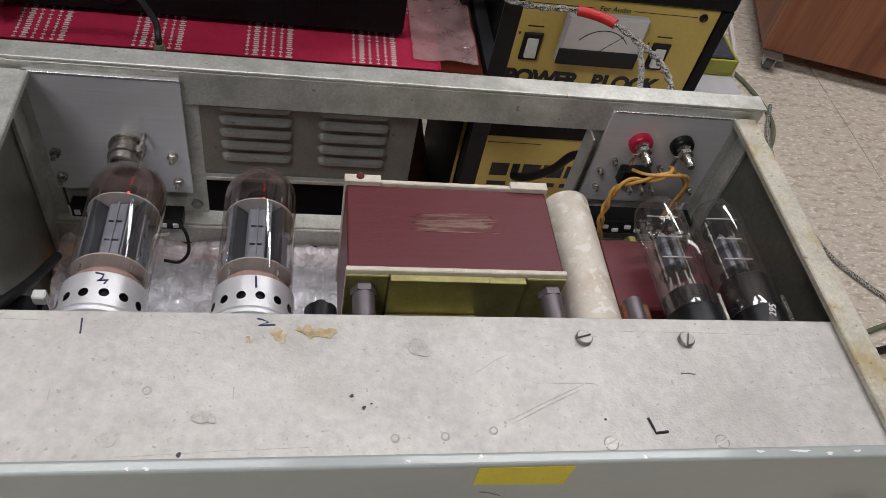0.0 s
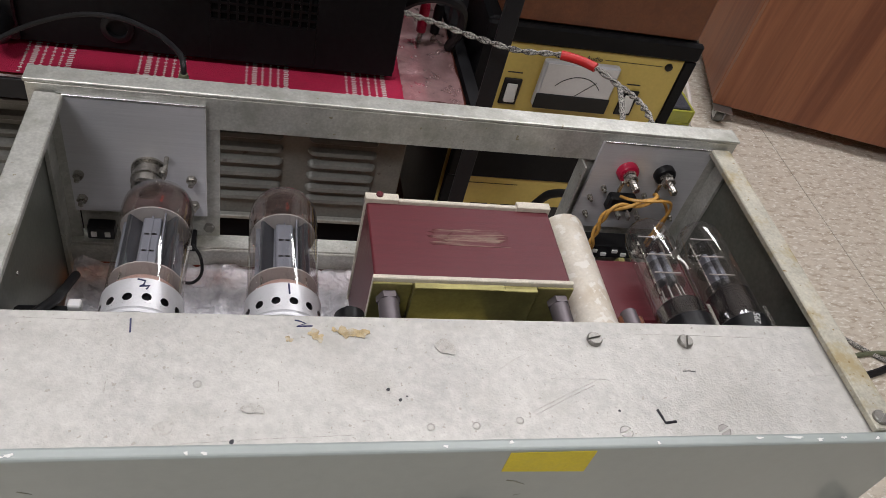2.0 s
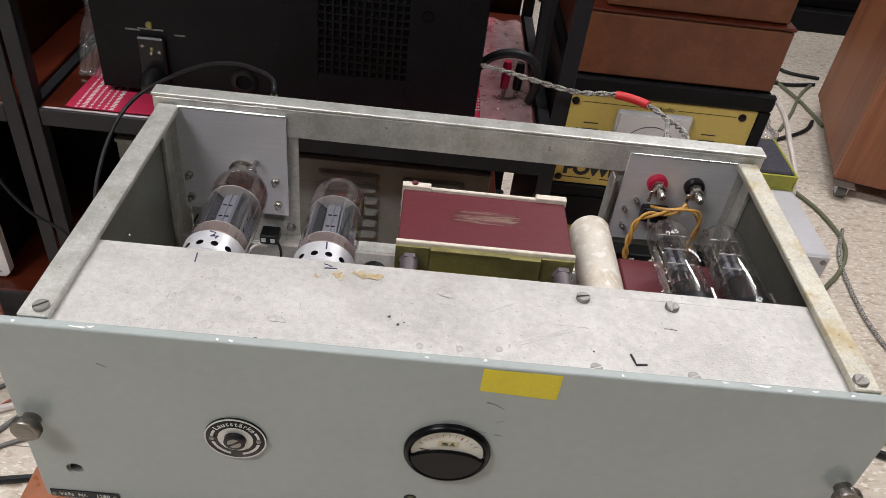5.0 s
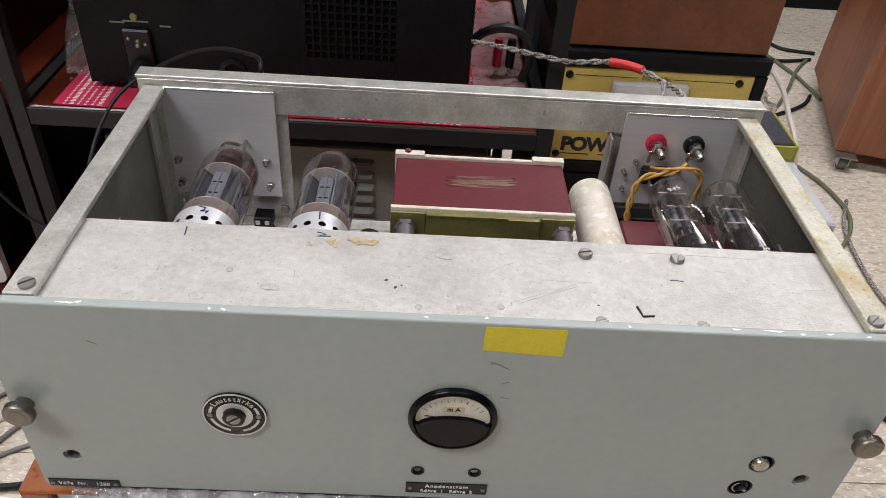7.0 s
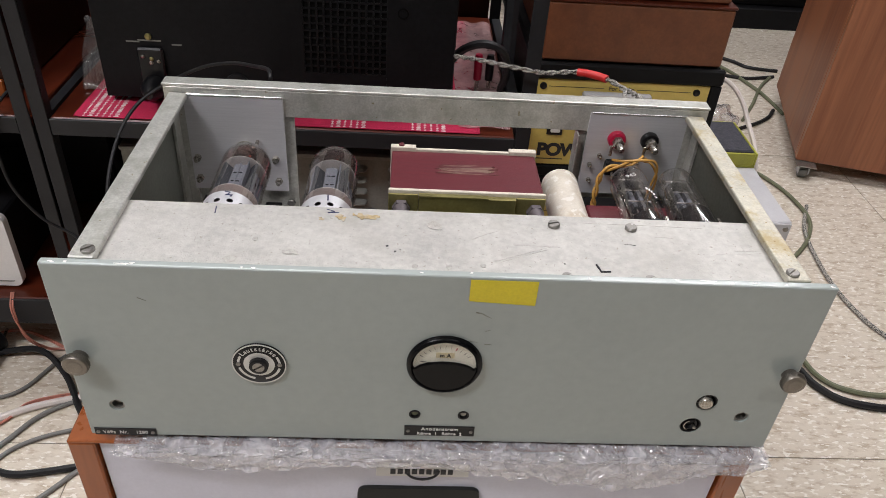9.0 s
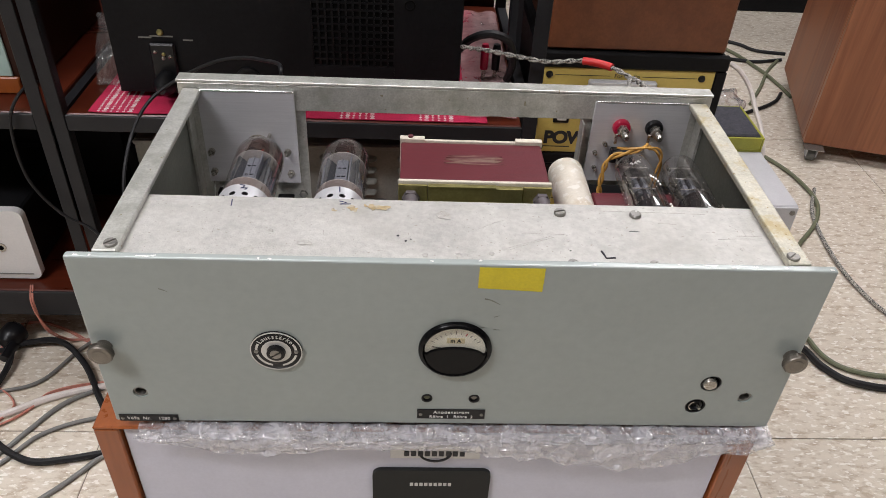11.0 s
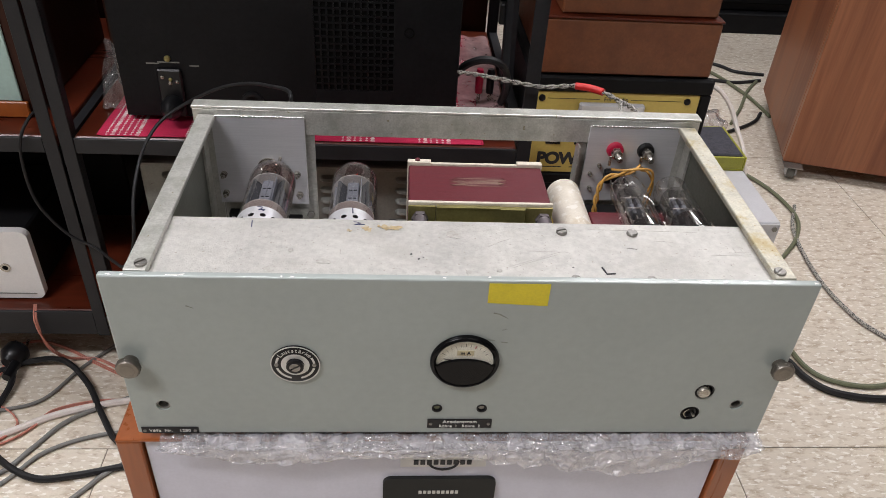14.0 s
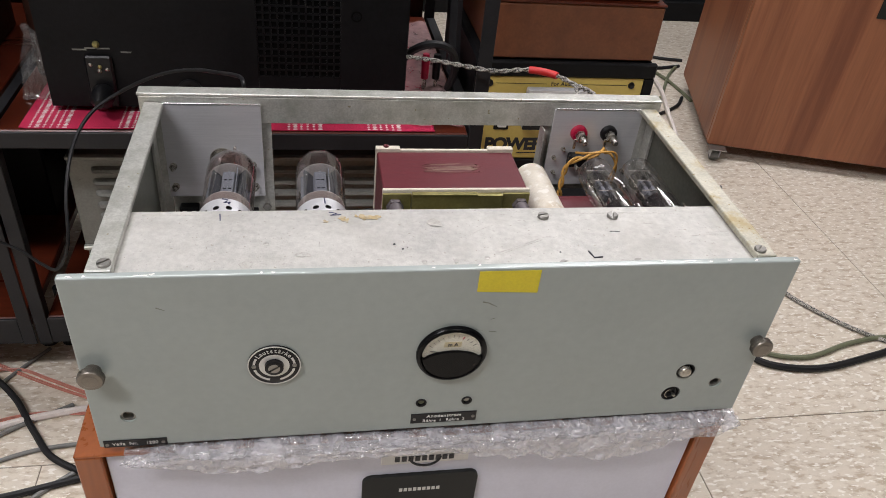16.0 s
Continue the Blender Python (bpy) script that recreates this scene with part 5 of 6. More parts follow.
for k, yk in enumerate((0.560, 0.567, 0.575, 0.583, 0.590, 0.660, 0.668, 0.676)):
    bm = bmesh.new()
    for q in range(9):
        xq = 0.0300 + 0.0035 * q
        box(xq, xq + 0.0022, yk, yk + (0.0026 if k % 2 else 0.0016), SHELF + 0.0028, SHELF + 0.0044, 0, bm)
    part("woven_stripe", bm, M_WHITE, runner, "white woven border stripe")
part("hem", box(0.0605, 0.0635, 0.4700, 0.8600, SHELF + 0.0012, SHELF + 0.0034, 0.0006), M_CLOTH, runner, "folded crimson hem")

# big black equipment case, seen from its back
case = thing("black_equipment_case", (-0.19, 0.65, SHELF + 0.004), "large black painted equipment case with square-hole grille", "amplifier")
CX0, CX1, CY, CZ0 = -0.4095, 0.0275, 0.5120, 0.4265
part("shell", box(CX0, CX1, CY + 0.004, 0.860, CZ0, 0.86, 0.003), M_BLACKPAINT, case, "black case shell")
GX0, GX1, GZ0, GZ1 = -0.1590, -0.0570, 0.4720, 0.7160
bp = part("back_panel", box(CX0 + 0.002, GX0, CY, CY + 0.0038, CZ0 + 0.002, 0.858), M_BLACKPAINT, case, "black back panel")
part("back_panel", box(GX1, CX1 - 0.002, CY, CY + 0.0038, CZ0 + 0.002, 0.858), M_BLACKPAINT, case, "black back panel")
part("back_panel", box(GX0 + 0.0002, GX1 - 0.0002, CY, CY + 0.0038, CZ0 + 0.002, GZ0), M_BLACKPAINT, case, "black back panel")
part("back_panel", box(GX0 + 0.0002, GX1 - 0.0002, CY, CY + 0.0038, GZ1, 0.858), M_BLACKPAINT, case, "black back panel")
bm = bmesh.new()
cols, rws = 12, 27
for i in range(cols + 1):
    x = GX0 + (GX1 - GX0) * i / cols
    box(x - 0.0012, x + 0.0012, CY + 0.0004, CY + 0.0024, GZ0, GZ1, 0, bm)
for j in range(rws + 1):
    z = GZ0 + (GZ1 - GZ0) * j / rws
    box(GX0, GX1, CY + 0.0007, CY + 0.0021, z - 0.0012, z + 0.0012, 0, bm)
part("grille", bm, M_BLACK, case, "dark square-hole ventilation grille")
# Dark sheet supplies the shade seen through the grille.
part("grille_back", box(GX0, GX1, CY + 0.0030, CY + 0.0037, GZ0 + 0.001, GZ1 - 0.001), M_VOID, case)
# Depth of this hole is painted with the same near-black.
part("plug_hole", lathe([(0, 0.0068), (-0.001, 0.0068), (-0.001, 0.0050), (0.002, 0.0046)], (-0.0385, CY, 0.5530), "y", 24), M_VOID, case)
part("aux_jack", lathe([(0, 0.0150), (-0.003, 0.0150), (-0.004, 0.0130), (-0.004, 0.0095), (0.001, 0.009)], (-0.2430, CY, 0.4520), "y", 28), M_BLACK, case, "round black jack", smooth=True)
con = part("mains_inlet", box(-0.3600, -0.3290, CY - 0.006, CY, 0.4300, 0.4960, 0.002), M_BLACK, case, "black inlet block with brass screws")
part("inlet_plug", lathe([(0, 0.0135), (-0.016, 0.0135), (-0.022, 0.010), (-0.03, 0.005)], (-0.3440, CY - 0.006, 0.4480), "y", 24), M_BLACK, con, smooth=True)
part("brass_screw", lathe([(0, 0.0042), (-0.002, 0.004), (-0.003, 0.002)], (-0.3445, CY, 0.5090), "y", 16), M_BRASS, case, "brass screw", smooth=True)
for x, z, mt in ((-0.3530, 0.4860, M_NICKEL), (-0.3430, 0.4830, M_BRASS), (-0.3350, 0.4800, M_NICKEL), (-0.3440, 0.4780, M_NICKEL)):
    part("brass_screw", lathe([(0, 0.0026), (-0.0012, 0.0024), (-0.002, 0.001)], (x, CY - 0.006, z), "y", 12), mt, con)
for x0, x1, z in ((-0.3720, -0.3560, 0.5010), (-0.3580, -0.3300, 0.5030), (-0.3180, -0.3060, 0.4990)):
    part("worn_print", box(x0, x1, CY - 0.0004, CY - 0.0001, z, z + 0.0018), M_GREYPAINT, case)
for x in (CX0 + 0.02, CX1 - 0.02):
    for y in (CY + 0.03, 0.83):
        part("rubber_foot", lathe([(0, 0.009), (0.0055, 0.010)], (x, y, 0.4205), "z", 14), M_BLACK, case)

# crumpled clear sheet at the end of the runner
bm = bmesh.new()
rows = []
for i in range(15):
    row = []
    for j in range(30):
        x, y = 0.036 + 0.066 * i / 14, 0.480 + 0.36 * j / 29
        z = SHELF + 0.0060 + 0.004 * noise.noise((x * 40, y * 30, 3)) + 0.05 * max(0, (y - 0.6)) * (0.5 + noise.noise((x * 30, y * 12, 5)))
        row.append(bm.verts.new((x, y, z)))
    rows.append(row)
for a, b in zip(rows, rows[1:]):
    for j in range(29):
        bm.faces.new((a[j], a[j + 1], b[j + 1], b[j]))
tagged(part("plastic_sheet", bm, M_SHEET, smooth=True), "clear crumpled plastic sheet lying on the shelf", "packaging")
bm = bmesh.new()
rows = []
for i in range(14):
    row = []
    for j in range(14):
        u, v = i / 13, j / 13
        row.append(bm.verts.new((-0.452 + 0.055 * u + 0.008 * noise.noise((u * 3, v * 3, 1)), 0.545 + 0.05 * v, SHELF + 0.004 + 0.075 * v * (1 - 0.3 * u) + 0.012 * noise.noise((u * 4, v * 4, 8)))))
    rows.append(row)
for a, b in zip(rows, rows[1:]):
    for j in range(13):
        bm.faces.new((a[j], a[j + 1], b[j + 1], b[j]))
tagged(part("plastic_bag", bm, M_CLEAR, smooth=True), "small clear plastic bag beside the black case", "packaging")

# louvred grey unit below the shelf
lu = thing("louvred_unit", (-0.17, 0.65, 0.2060), "weathered grey steel unit with pressed louvres", "equipment")
LX0, LX1, LY, LZ0, LZ1 = -0.4110, 0.0600, 0.5200, 0.2060, 0.3540
part("body", box(LX0, LX1, LY, 0.84, LZ0, LZ1, 0.002), M_GREYPAINT, lu)
part("top_lip", box(LX0, LX1, LY - 0.004, LY - 0.0002, LZ1 - 0.006, LZ1, 0.001), M_GREYPAINT, lu)
part("bottom_lip", box(LX0, LX1, LY - 0.008, LY - 0.0002, LZ0, LZ0 + 0.006, 0.001), M_ZINC, lu)
bm = bmesh.new()
prof = [(0.0, 0.0), (-0.0055, 0.001), (-0.0085, 0.004), (-0.0065, 0.0075), (0.0, 0.0100)]
L0, L1, NS = 0.0, 0.080, 14
rings = []
for i in range(NS + 1):
    u = 0.5 - 0.5 * math.cos(math.pi * i / NS)
    k = min(1.0, math.sin(math.pi * u) * 5.0) ** 0.45 if 0 < u < 1 else 0.02
    rings.append([bm.verts.new((L0 + (L1 - L0) * u, py * k, 0.005 + (pz - 0.005) * (0.25 + 0.75 * k))) for py, pz in prof])
for a, b in zip(rings, rings[1:]):
    for k in range(4):
        bm.faces.new((a[k], a[k + 1], b[k + 1], b[k]))
bmesh.ops.recalc_face_normals(bm, faces=bm.faces[:])
louvre = None
for cxl in (-0.3820, -0.2720, -0.1605, -0.0525):
    for k in range(6):
        place = Vector((cxl, LY, LZ1 - 0.0260 - 0.0183 * k)) - Vector(lu.location)
        if louvre is None:
            louvre = part("louvre", bm, M_GREYPAINT, None, smooth=True)
            louvre.parent = lu
            louvre.location = place
        else:
            c = new("louvre", louvre.data)
            c.parent, c.location = lu, place

lower = thing("rack_unit", (-0.17, 0.65, 0.1240), "black rack unit with pale grey frame", "equipment")
part("body", box(LX0 + 0.01, LX1 - 0.01, 0.530, 0.84, 0.1240, 0.2056, 0.002), M_BLACKPAINT, lower)
for z0, z1 in ((0.1260, 0.1340), (0.1960, 0.2050)):
    part("frame_bar", box(LX0 + 0.002, LX1 - 0.002, 0.5220, 0.5296, z0, z1, 0.001), M_GREYPAINT, lower)
for x in (LX0 + 0.002, LX1 - 0.012):
    part("frame_bar", box(x, x + 0.010, 0.5220, 0.5296, 0.1342, 0.1958, 0.001), M_GREYPAINT, lower)

# white box on the neighbour rack's lower shelf
wb = thing("white_box", (-0.68, 0.58, 0.1240), "white plastic box with rounded front and one hole", "box")
bm = box(-0.80, -0.5790, 0.490, 0.502, 0.1275, 0.2500)
bmesh.ops.bevel(bm, geom=[e for e in bm.edges if abs(e.verts[0].co.y - e.verts[1].co.y) > 0.005], offset=0.012, segments=5, affect="EDGES", profile=0.5)
part("body", bm, M_WHITEBOX, wb)
part("rear_body", box(-0.79, -0.59, 0.5022, 0.70, 0.1300, 0.2400, 0.003), M_BLACKPAINT, wb)
part("front_groove", box(-0.788, -0.5900, 0.4885, 0.4898, 0.1370, 0.1378), M_GCABLE, wb)
part("hole_bush", lathe([(0, 0.0075), (-0.0015, 0.0075), (-0.0015, 0.0042), (0.001, 0.004)], (-0.6230, 0.490, 0.1860), "y", 24), M_NICKEL, wb, smooth=True)
# Flat dark disc in place of the hole's inner shade.
part("hole", lathe([(0, 0.0040), (-0.0012, 0.0040)], (-0.6230, 0.4898, 0.1860), "y", 18), M_VOID, wb)
for x in (-0.78, -0.60):
    part("foot", box(x - 0.008, x + 0.008, 0.50, 0.52, 0.1240, 0.1274), M_BLACK, wb)
bb = thing("black_box", (-0.8, 0.7, 0.124), "black equipment box in the shade of the rack", "equipment")
part("body", box(-1.12, -0.51, 0.72, 0.89, 0.1242, 0.375, 0.003), M_BLACKPAINT, bb)

# ---- stacked yellow power units ----
def power_unit(z0, z1, fz0, fz1, name, label, y):
    u = thing(name, (0.262, y + 0.15, z0), label, "power unit", "stacked power units")
    X0, X1 = 0.1290, 0.3945
    part("case", box(X0 + 0.003, X1 - 0.003, y + 0.006, y + 0.26, z0, z1, 0.004), M_BLACKPAINT, u, "black painted case")
    if z0 < 0.1:
        part("side_panel", box(X0 - 0.001, X0 + 0.0025, y + 0.0120, y + 0.0180, z0 + 0.02, z1 - 0.018, 0.001), M_YELLOW, u, "narrow yellow edge strip")
    part("side_panel", box(X1 - 0.0025, X1 + 0.001, y + 0.012, y + 0.25, z0 + 0.02, z1 - 0.018, 0.001), M_YELLOW, u, "yellow side panel")
    part("bezel", box(X0, X1, y - 0.004, y + 0.0055, fz1 + 0.0008, z1, 0.003), M_BLACKPAINT, u, "black front bezel")
    part("bezel", box(X0, X1, y - 0.004, y + 0.0055, z0, fz0 - 0.001, 0.002), M_BLACKPAINT, u, "black front bezel")
    part("bezel", box(X0, X0 + 0.0145, y - 0.002, y + 0.0055, fz0, fz1 + 0.0004, 0.001), M_BLACKPAINT, u, "black front bezel")
    part("bezel", box(X1 - 0.0145, X1, y - 0.002, y + 0.0055, fz0, fz1 + 0.0004, 0.001), M_BLACKPAINT, u, "black front bezel")
    face = part("face", box(X0 + 0.0150, X1 - 0.0150, y, y + 0.0050, fz0, fz1, 0.0006), M_YELLOW, u, "straw-yellow front plate")
    return u, face


PY = 0.560
pu, face = power_unit(0.3110, 0.4830, 0.3290, 0.4590, "power_unit", "yellow-fronted black power unit with meter and switches", PY)
for x in (0.1520, 0.3620):
    for z in (0.4490, 0.3375):
        part("face_screw", lathe([(0, 0.0050), (-0.002, 0.0046), (-0.003, 0.002)], (x, PY, z), "y", 16), M_BLACK, face, smooth=True)
part("line_rule", box(0.1600, 0.2350, PY - 0.0004, PY, 0.4485, 0.4491), M_INKBLACK, face)
part("line_rule", box(0.2800, 0.3550, PY - 0.0004, PY, 0.4485, 0.4491), M_INKBLACK, face)
for word, wx in (("For", 0.2470), ("Audio", 0.2660)):
    lettering(word, 0.0085, (wx, PY - 0.0004, 0.4490), M_INKBLACK, face)
for x in (0.1770, 0.3280):
    sw = part("switch_frame", box(x - 0.0110, x + 0.0110, PY - 0.003, PY - 0.0002, 0.3770, 0.4130, 0.001), M_BLACK, pu, "black switch frame")
    rk = box(x - 0.0065, x + 0.0065, PY - 0.008, PY - 0.0032, 0.3830, 0.4070, 0.001)
    for v in rk.verts:
        if v.co.z > 0.395 and v.co.y < PY - 0.005:
            v.co.y += 0.003
    part("rocker", rk, M_WHITE, sw, "white rocker switch")
    part("switch_caption", box(x - 0.009, x + 0.009, PY - 0.0004, PY, 0.4195, 0.4210), M_INKBLACK, face)
    part("switch_caption", box(x - 0.0170, x - 0.0150, PY - 0.0004, PY, 0.4090, 0.4120), M_INKBLACK, face)
mt = part("meter_body", box(0.2060, 0.3000, PY - 0.010, PY - 0.0002, 0.3820, 0.4450, 0.002), M_PALEBOX, pu, "clear-fronted panel meter")
part("meter_scale", box(0.2090, 0.2970, PY - 0.0112, PY - 0.0102, 0.4030, 0.4430), M_WHITEBOX, mt, "white meter scale")
part("meter_skirt", box(0.2060, 0.3000, PY - 0.0125, PY - 0.0102, 0.3820, 0.4025, 0.0008), M_BLACK, mt, "black meter skirt")
arc = [Vector((0.253 + math.cos(a) * 0.034, PY - 0.0114, 0.395 + math.sin(a) * 0.034)) for a in [math.radians(35 + 110 * i / 16) for i in range(17)]]
part("scale_arc", sweep(arc, 0.0005, 4), M_INKBLACK, mt)
part("needle", sweep([Vector((0.253, PY - 0.0114, 0.403)), Vector((0.275, PY - 0.0114, 0.424))], 0.0004, 4), M_INKBLACK, mt)
for word, wx in (("POWER", 0.2005), ("BLOCK", 0.3025)):
    lettering(word, 0.0265, (wx, PY - 0.0005, 0.3520), M_INKBLACK, face, bold=0.0013, spacing=0.93)
for i in range(4):
    part("caption_bar", box(0.157 + i * 0.05, 0.195 + i * 0.05, PY - 0.0004, PY, 0.3375, 0.3388), M_INKBLACK, face)

tu, tface = power_unit(0.0, 0.3105, 0.1000, 0.2580, "power_unit", "yellow-fronted black power unit under another", PY + 0.002)
for x, w in ((0.1730, 0.024), (0.2015, 0.010), (0.2160, 0.024), (0.2440, 0.028), (0.2760, 0.026)):
    part("logo_bar", box(x, x + w, PY + 0.0014, PY + 0.0019, 0.1900, 0.2120, 0.0), M_INKBLACK, tface)
for i in range(4):
    part("caption_bar", box(0.173 + i * 0.034, 0.199 + i * 0.034, PY + 0.0014, PY + 0.0019, 0.172, 0.179), M_INKBLACK, tface)
part("line_rule", box(0.160, 0.230, PY + 0.0014, PY + 0.0019, 0.2475, 0.2482), M_INKBLACK, tface)
for x in (0.1520, 0.3620):
    part("face_screw", lathe([(0, 0.0050), (-0.002, 0.0046), (-0.003, 0.002)], (x, PY + 0.002, 0.2480), "y", 16), M_BLACK, tface, smooth=True)
tagged(part("mains_lead", sweep(smooth_path([(0.205, 0.5565, 0.195), (0.215, 0.535, 0.215), (0.235, 0.515, 0.25), (0.250, 0.500, 0.29), (0.270, 0.470, 0.30), (0.30, 0.43, 0.20), (0.33, 0.40, 0.05), (0.36, 0.40, 0.0065)]), 0.0055, 10), M_BCABLE, smooth=True), "black mains lead hanging before the yellow unit", "cable")

# tan boxes on the power unit
for z0, z1, x0, x1, y0, nm in ((0.4835, 0.5650, 0.1450, 0.3870, PY + 0.004, "tan leathercloth box on the power unit"), (0.5655, 0.6700, 0.1650, 0.3800, PY + 0.012, "second tan leathercloth box stacked on another")):
    bx = thing("leathercloth_box", ((x0 + x1) / 2, y0 + 0.12, z0), nm, "box", "stacked tan boxes")
    part("body", box(x0, x1, y0, y0 + 0.24, z0, z1 - 0.0040, 0.0025), M_TAN, bx)
    part("lid", box(x0 - 0.001, x1 + 0.001, y0 - 0.001, y0 + 0.241, z1 - 0.0038, z1, 0.0012), M_MAHOGANY, bx, "dark red lid edge")

# ---- things right of the amplifier ----
gb = thing("grey_metal_box", (0.53, 0.80, 0), "pale grey metal box with side screws on the floor", "box")
part("body", box(0.4400, 0.6210, 0.6420, 0.99, 0.0, 0.1900, 0.002), M_PALEBOX, gb)
part("front_plate", box(0.4410, 0.6200, 0.6385, 0.6415, 0.003, 0.1880, 0.001), M_PALEBOX, gb)
for x, z in ((0.6110, 0.1780), (0.5750, 0.1600), (0.6110, 0.0300), (0.4550, 0.1780)):
    part("screw", lathe([(0, 0.0048), (-0.002, 0.0045), (-0.003, 0.002)], (x, 0.6385, z), "y", 14), M_DARKSTEEL, gb, smooth=True)
tray = thing("sponge_tray", (0.61, 0.90, 0.1905), "lime plastic tray holding a charcoal foam block", "tray")
TXa, TXb, TYa, TYb = 0.5150, 0.6190, 0.8180, 0.9480
part("tray_floor", box(TXa, TXb, TYa, TYb, 0.1905, 0.1945, 0.001), M_LIME, tray)
for b in ((TXa, TXa + 0.004, TYa, TYb), (TXb - 0.004, TXb, TYa, TYb), (TXa + 0.0045, TXb - 0.0045, TYa, TYa + 0.004), (TXa + 0.0045, TXb - 0.0045, TYb - 0.004, TYb)):
    part("tray_wall", box(*b, 0.1947, 0.2200, 0.0012), M_LIME, tray)
bm = box(TXa + 0.006, TXb - 0.006, TYa + 0.006, TYb - 0.006, 0.1950, 0.2230, 0.003)
part("foam_block", bm, M_FOAM, tray, "charcoal foam block")
bag = bmesh.new()
bmesh.ops.create_icosphere(bag, subdivisions=4, radius=0.052)
for v in bag.verts:
    n1 = noise.noise(v.co * 40) * 0.35 + noise.noise(v.co * 90) * 0.2
    v.co = Vector((v.co.x * (1 + n1) + 0.615, v.co.y * (1 + n1) + 1.04, max(0.0, v.co.z * 0.8 * (1 + n1) + 0.165)))
bmesh.ops.translate(bag, vec=(0, 0, 0.0), verts=bag.verts[:])
carton = thing("carton", (0.60, 1.05, 0), "pale cardboard carton behind the grey box", "box")
part("body", box(0.50, 0.66, 0.995, 1.12, 0.0, 0.13, 0.002), M_PALEBOX, carton)
part("flap", box(0.50, 0.66, 0.995, 1.055, 0.1305, 0.1325, 0.0005), M_PALEBOX, carton)
tagged(part("plastic_bag", bag, M_CLEAR, smooth=True), "crumpled clear plastic bag behind the tray", "packaging")


def cable(name, points, r, mat, label, seg=8, steps=10):
    return tagged(part(name, sweep(smooth_path(points, steps), r, seg), mat, smooth=True), label, "cable")


cable("white_cable", [(0.50, 1.02, 0.26), (0.56, 1.02, 0.285), (0.605, 1.0, 0.28), (0.630, 0.97, 0.255), (0.638, 0.93, 0.225), (0.636, 0.86, 0.195), (0.634, 0.82, 0.13), (0.64, 0.80, 0.05), (0.68, 0.80, 0.005)], 0.0050, M_WCABLE, "white mains cable looping past the tray")

# wooden loudspeaker on casters
sp = thing("loudspeaker_cabinet", (0.900, 1.14, 0), "large striped walnut loudspeaker cabinet on casters", "speaker")
ANG = -15.8
spm = pose(0.884, 1.137, 0, 0, 0, ANG)


def sp_part(name, bm, mat, label="", parent=None, smooth=False):
    bm.transform(spm)
    return part(name, bm, mat, parent or sp, label, smooth)


W, D, Z0, ZH = 0.62, 0.44, 0.038, 1.05
sp_part("front_board", box(0.0, W, 0.0, 0.020, Z0, ZH, 0.002), M_SAPELE, "striped walnut veneer")
sp_part("side_board", box(0.0, 0.020, 0.0205, D, Z0, ZH, 0.002), M_SAPELE, "striped walnut veneer")
sp_part("side_board", box(W - 0.020, W, 0.0205, D, Z0, ZH, 0.002), M_SAPELE, "striped walnut veneer")
sp_part("back_board", box(0.0205, W - 0.0205, D - 0.02, D - 0.0005, Z0, ZH, 0.002), M_SAPELE)
sp_part("top_board", box(0.0205, W - 0.0205, 0.0205, D - 0.0205, ZH - 0.022, ZH - 0.001), M_SAPELE)
sp_part("bottom_board", box(0.0205, W - 0.0205, 0.0205, D - 0.0205, Z0 + 0.001, Z0 + 0.02), M_SAPELE)
sp_part("front_plate", box(0.264, 0.52, -0.003, -0.0005, 0.392, 0.62, 0.001), M_BADGE, "dark recessed terminal plate")
for cx, cy in ((0.022, -0.006), (W - 0.03, -0.006), (0.03, D - 0.04), (W - 0.03, D - 0.04)):
    wheel = sp_part("caster", lathe([(-0.009, 0.008), (-0.009, 0.0142), (-0.007, 0.0155), (0.007, 0.0155), (0.009, 0.0142), (0.009, 0.008)], (cx, cy + 0.004, 0.0157), "x", 24), M_GCABLE, "grey rubber caster wheel", smooth=True)
    sp_part("fork", box(cx - 0.0125, cx - 0.0100, cy - 0.010, cy + 0.012, 0.012, 0.0355, 0.001), M_PALEBOX, "", wheel)
    sp_part("fork", box(cx + 0.0100, cx + 0.0125, cy - 0.010, cy + 0.012, 0.012, 0.0355, 0.001), M_PALEBOX, "", wheel)
    sp_part("caster_plate", box(cx - 0.022, cx + 0.022, cy - 0.022, cy + 0.022, 0.0357, 0.0378, 0.0005), M_DARKSTEEL, "", wheel)

far = thing("black_speaker", (1.0, 2.4, 0), "large black cabinet standing far behind", "speaker")
part("plinth", box(0.30, 1.75, 2.12, 2.7, 0.0, 0.07, 0.004), M_BLACKPAINT, far)
part("body", box(0.30, 1.75, 2.15, 2.7, 0.0705, 1.1, 0.006), M_BLACKPAINT, far)
part("baffle", box(0.34, 1.71, 2.138, 2.1495, 0.10, 1.06, 0.003), M_VOID, far)

# ---- cables ----
TW = smooth_path([(0.025, 0.520, 0.500), (0.055, 0.480, 0.513), (0.090, 0.455, 0.517), (0.125, 0.440, 0.518), (0.162, 0.425, 0.527), (0.190, 0.412, 0.527), (0.207, 0.385, 0.527), (0.210, 0.350, 0.536), (0.204, 0.310, 0.546), (0.196, 0.285, 0.545), (0.186, 0.274, 0.534)], 16)
tw = thing("speaker_cable", (0.1, 0.45, 0.41), "twisted black and white braided speaker cable with red tape", "cable")
for ph in (0, math.pi):
    part("strand", sweep(helix(TW, 0.0016, 0.030, ph), 0.00155, 8), M_BRAID, tw, smooth=True)
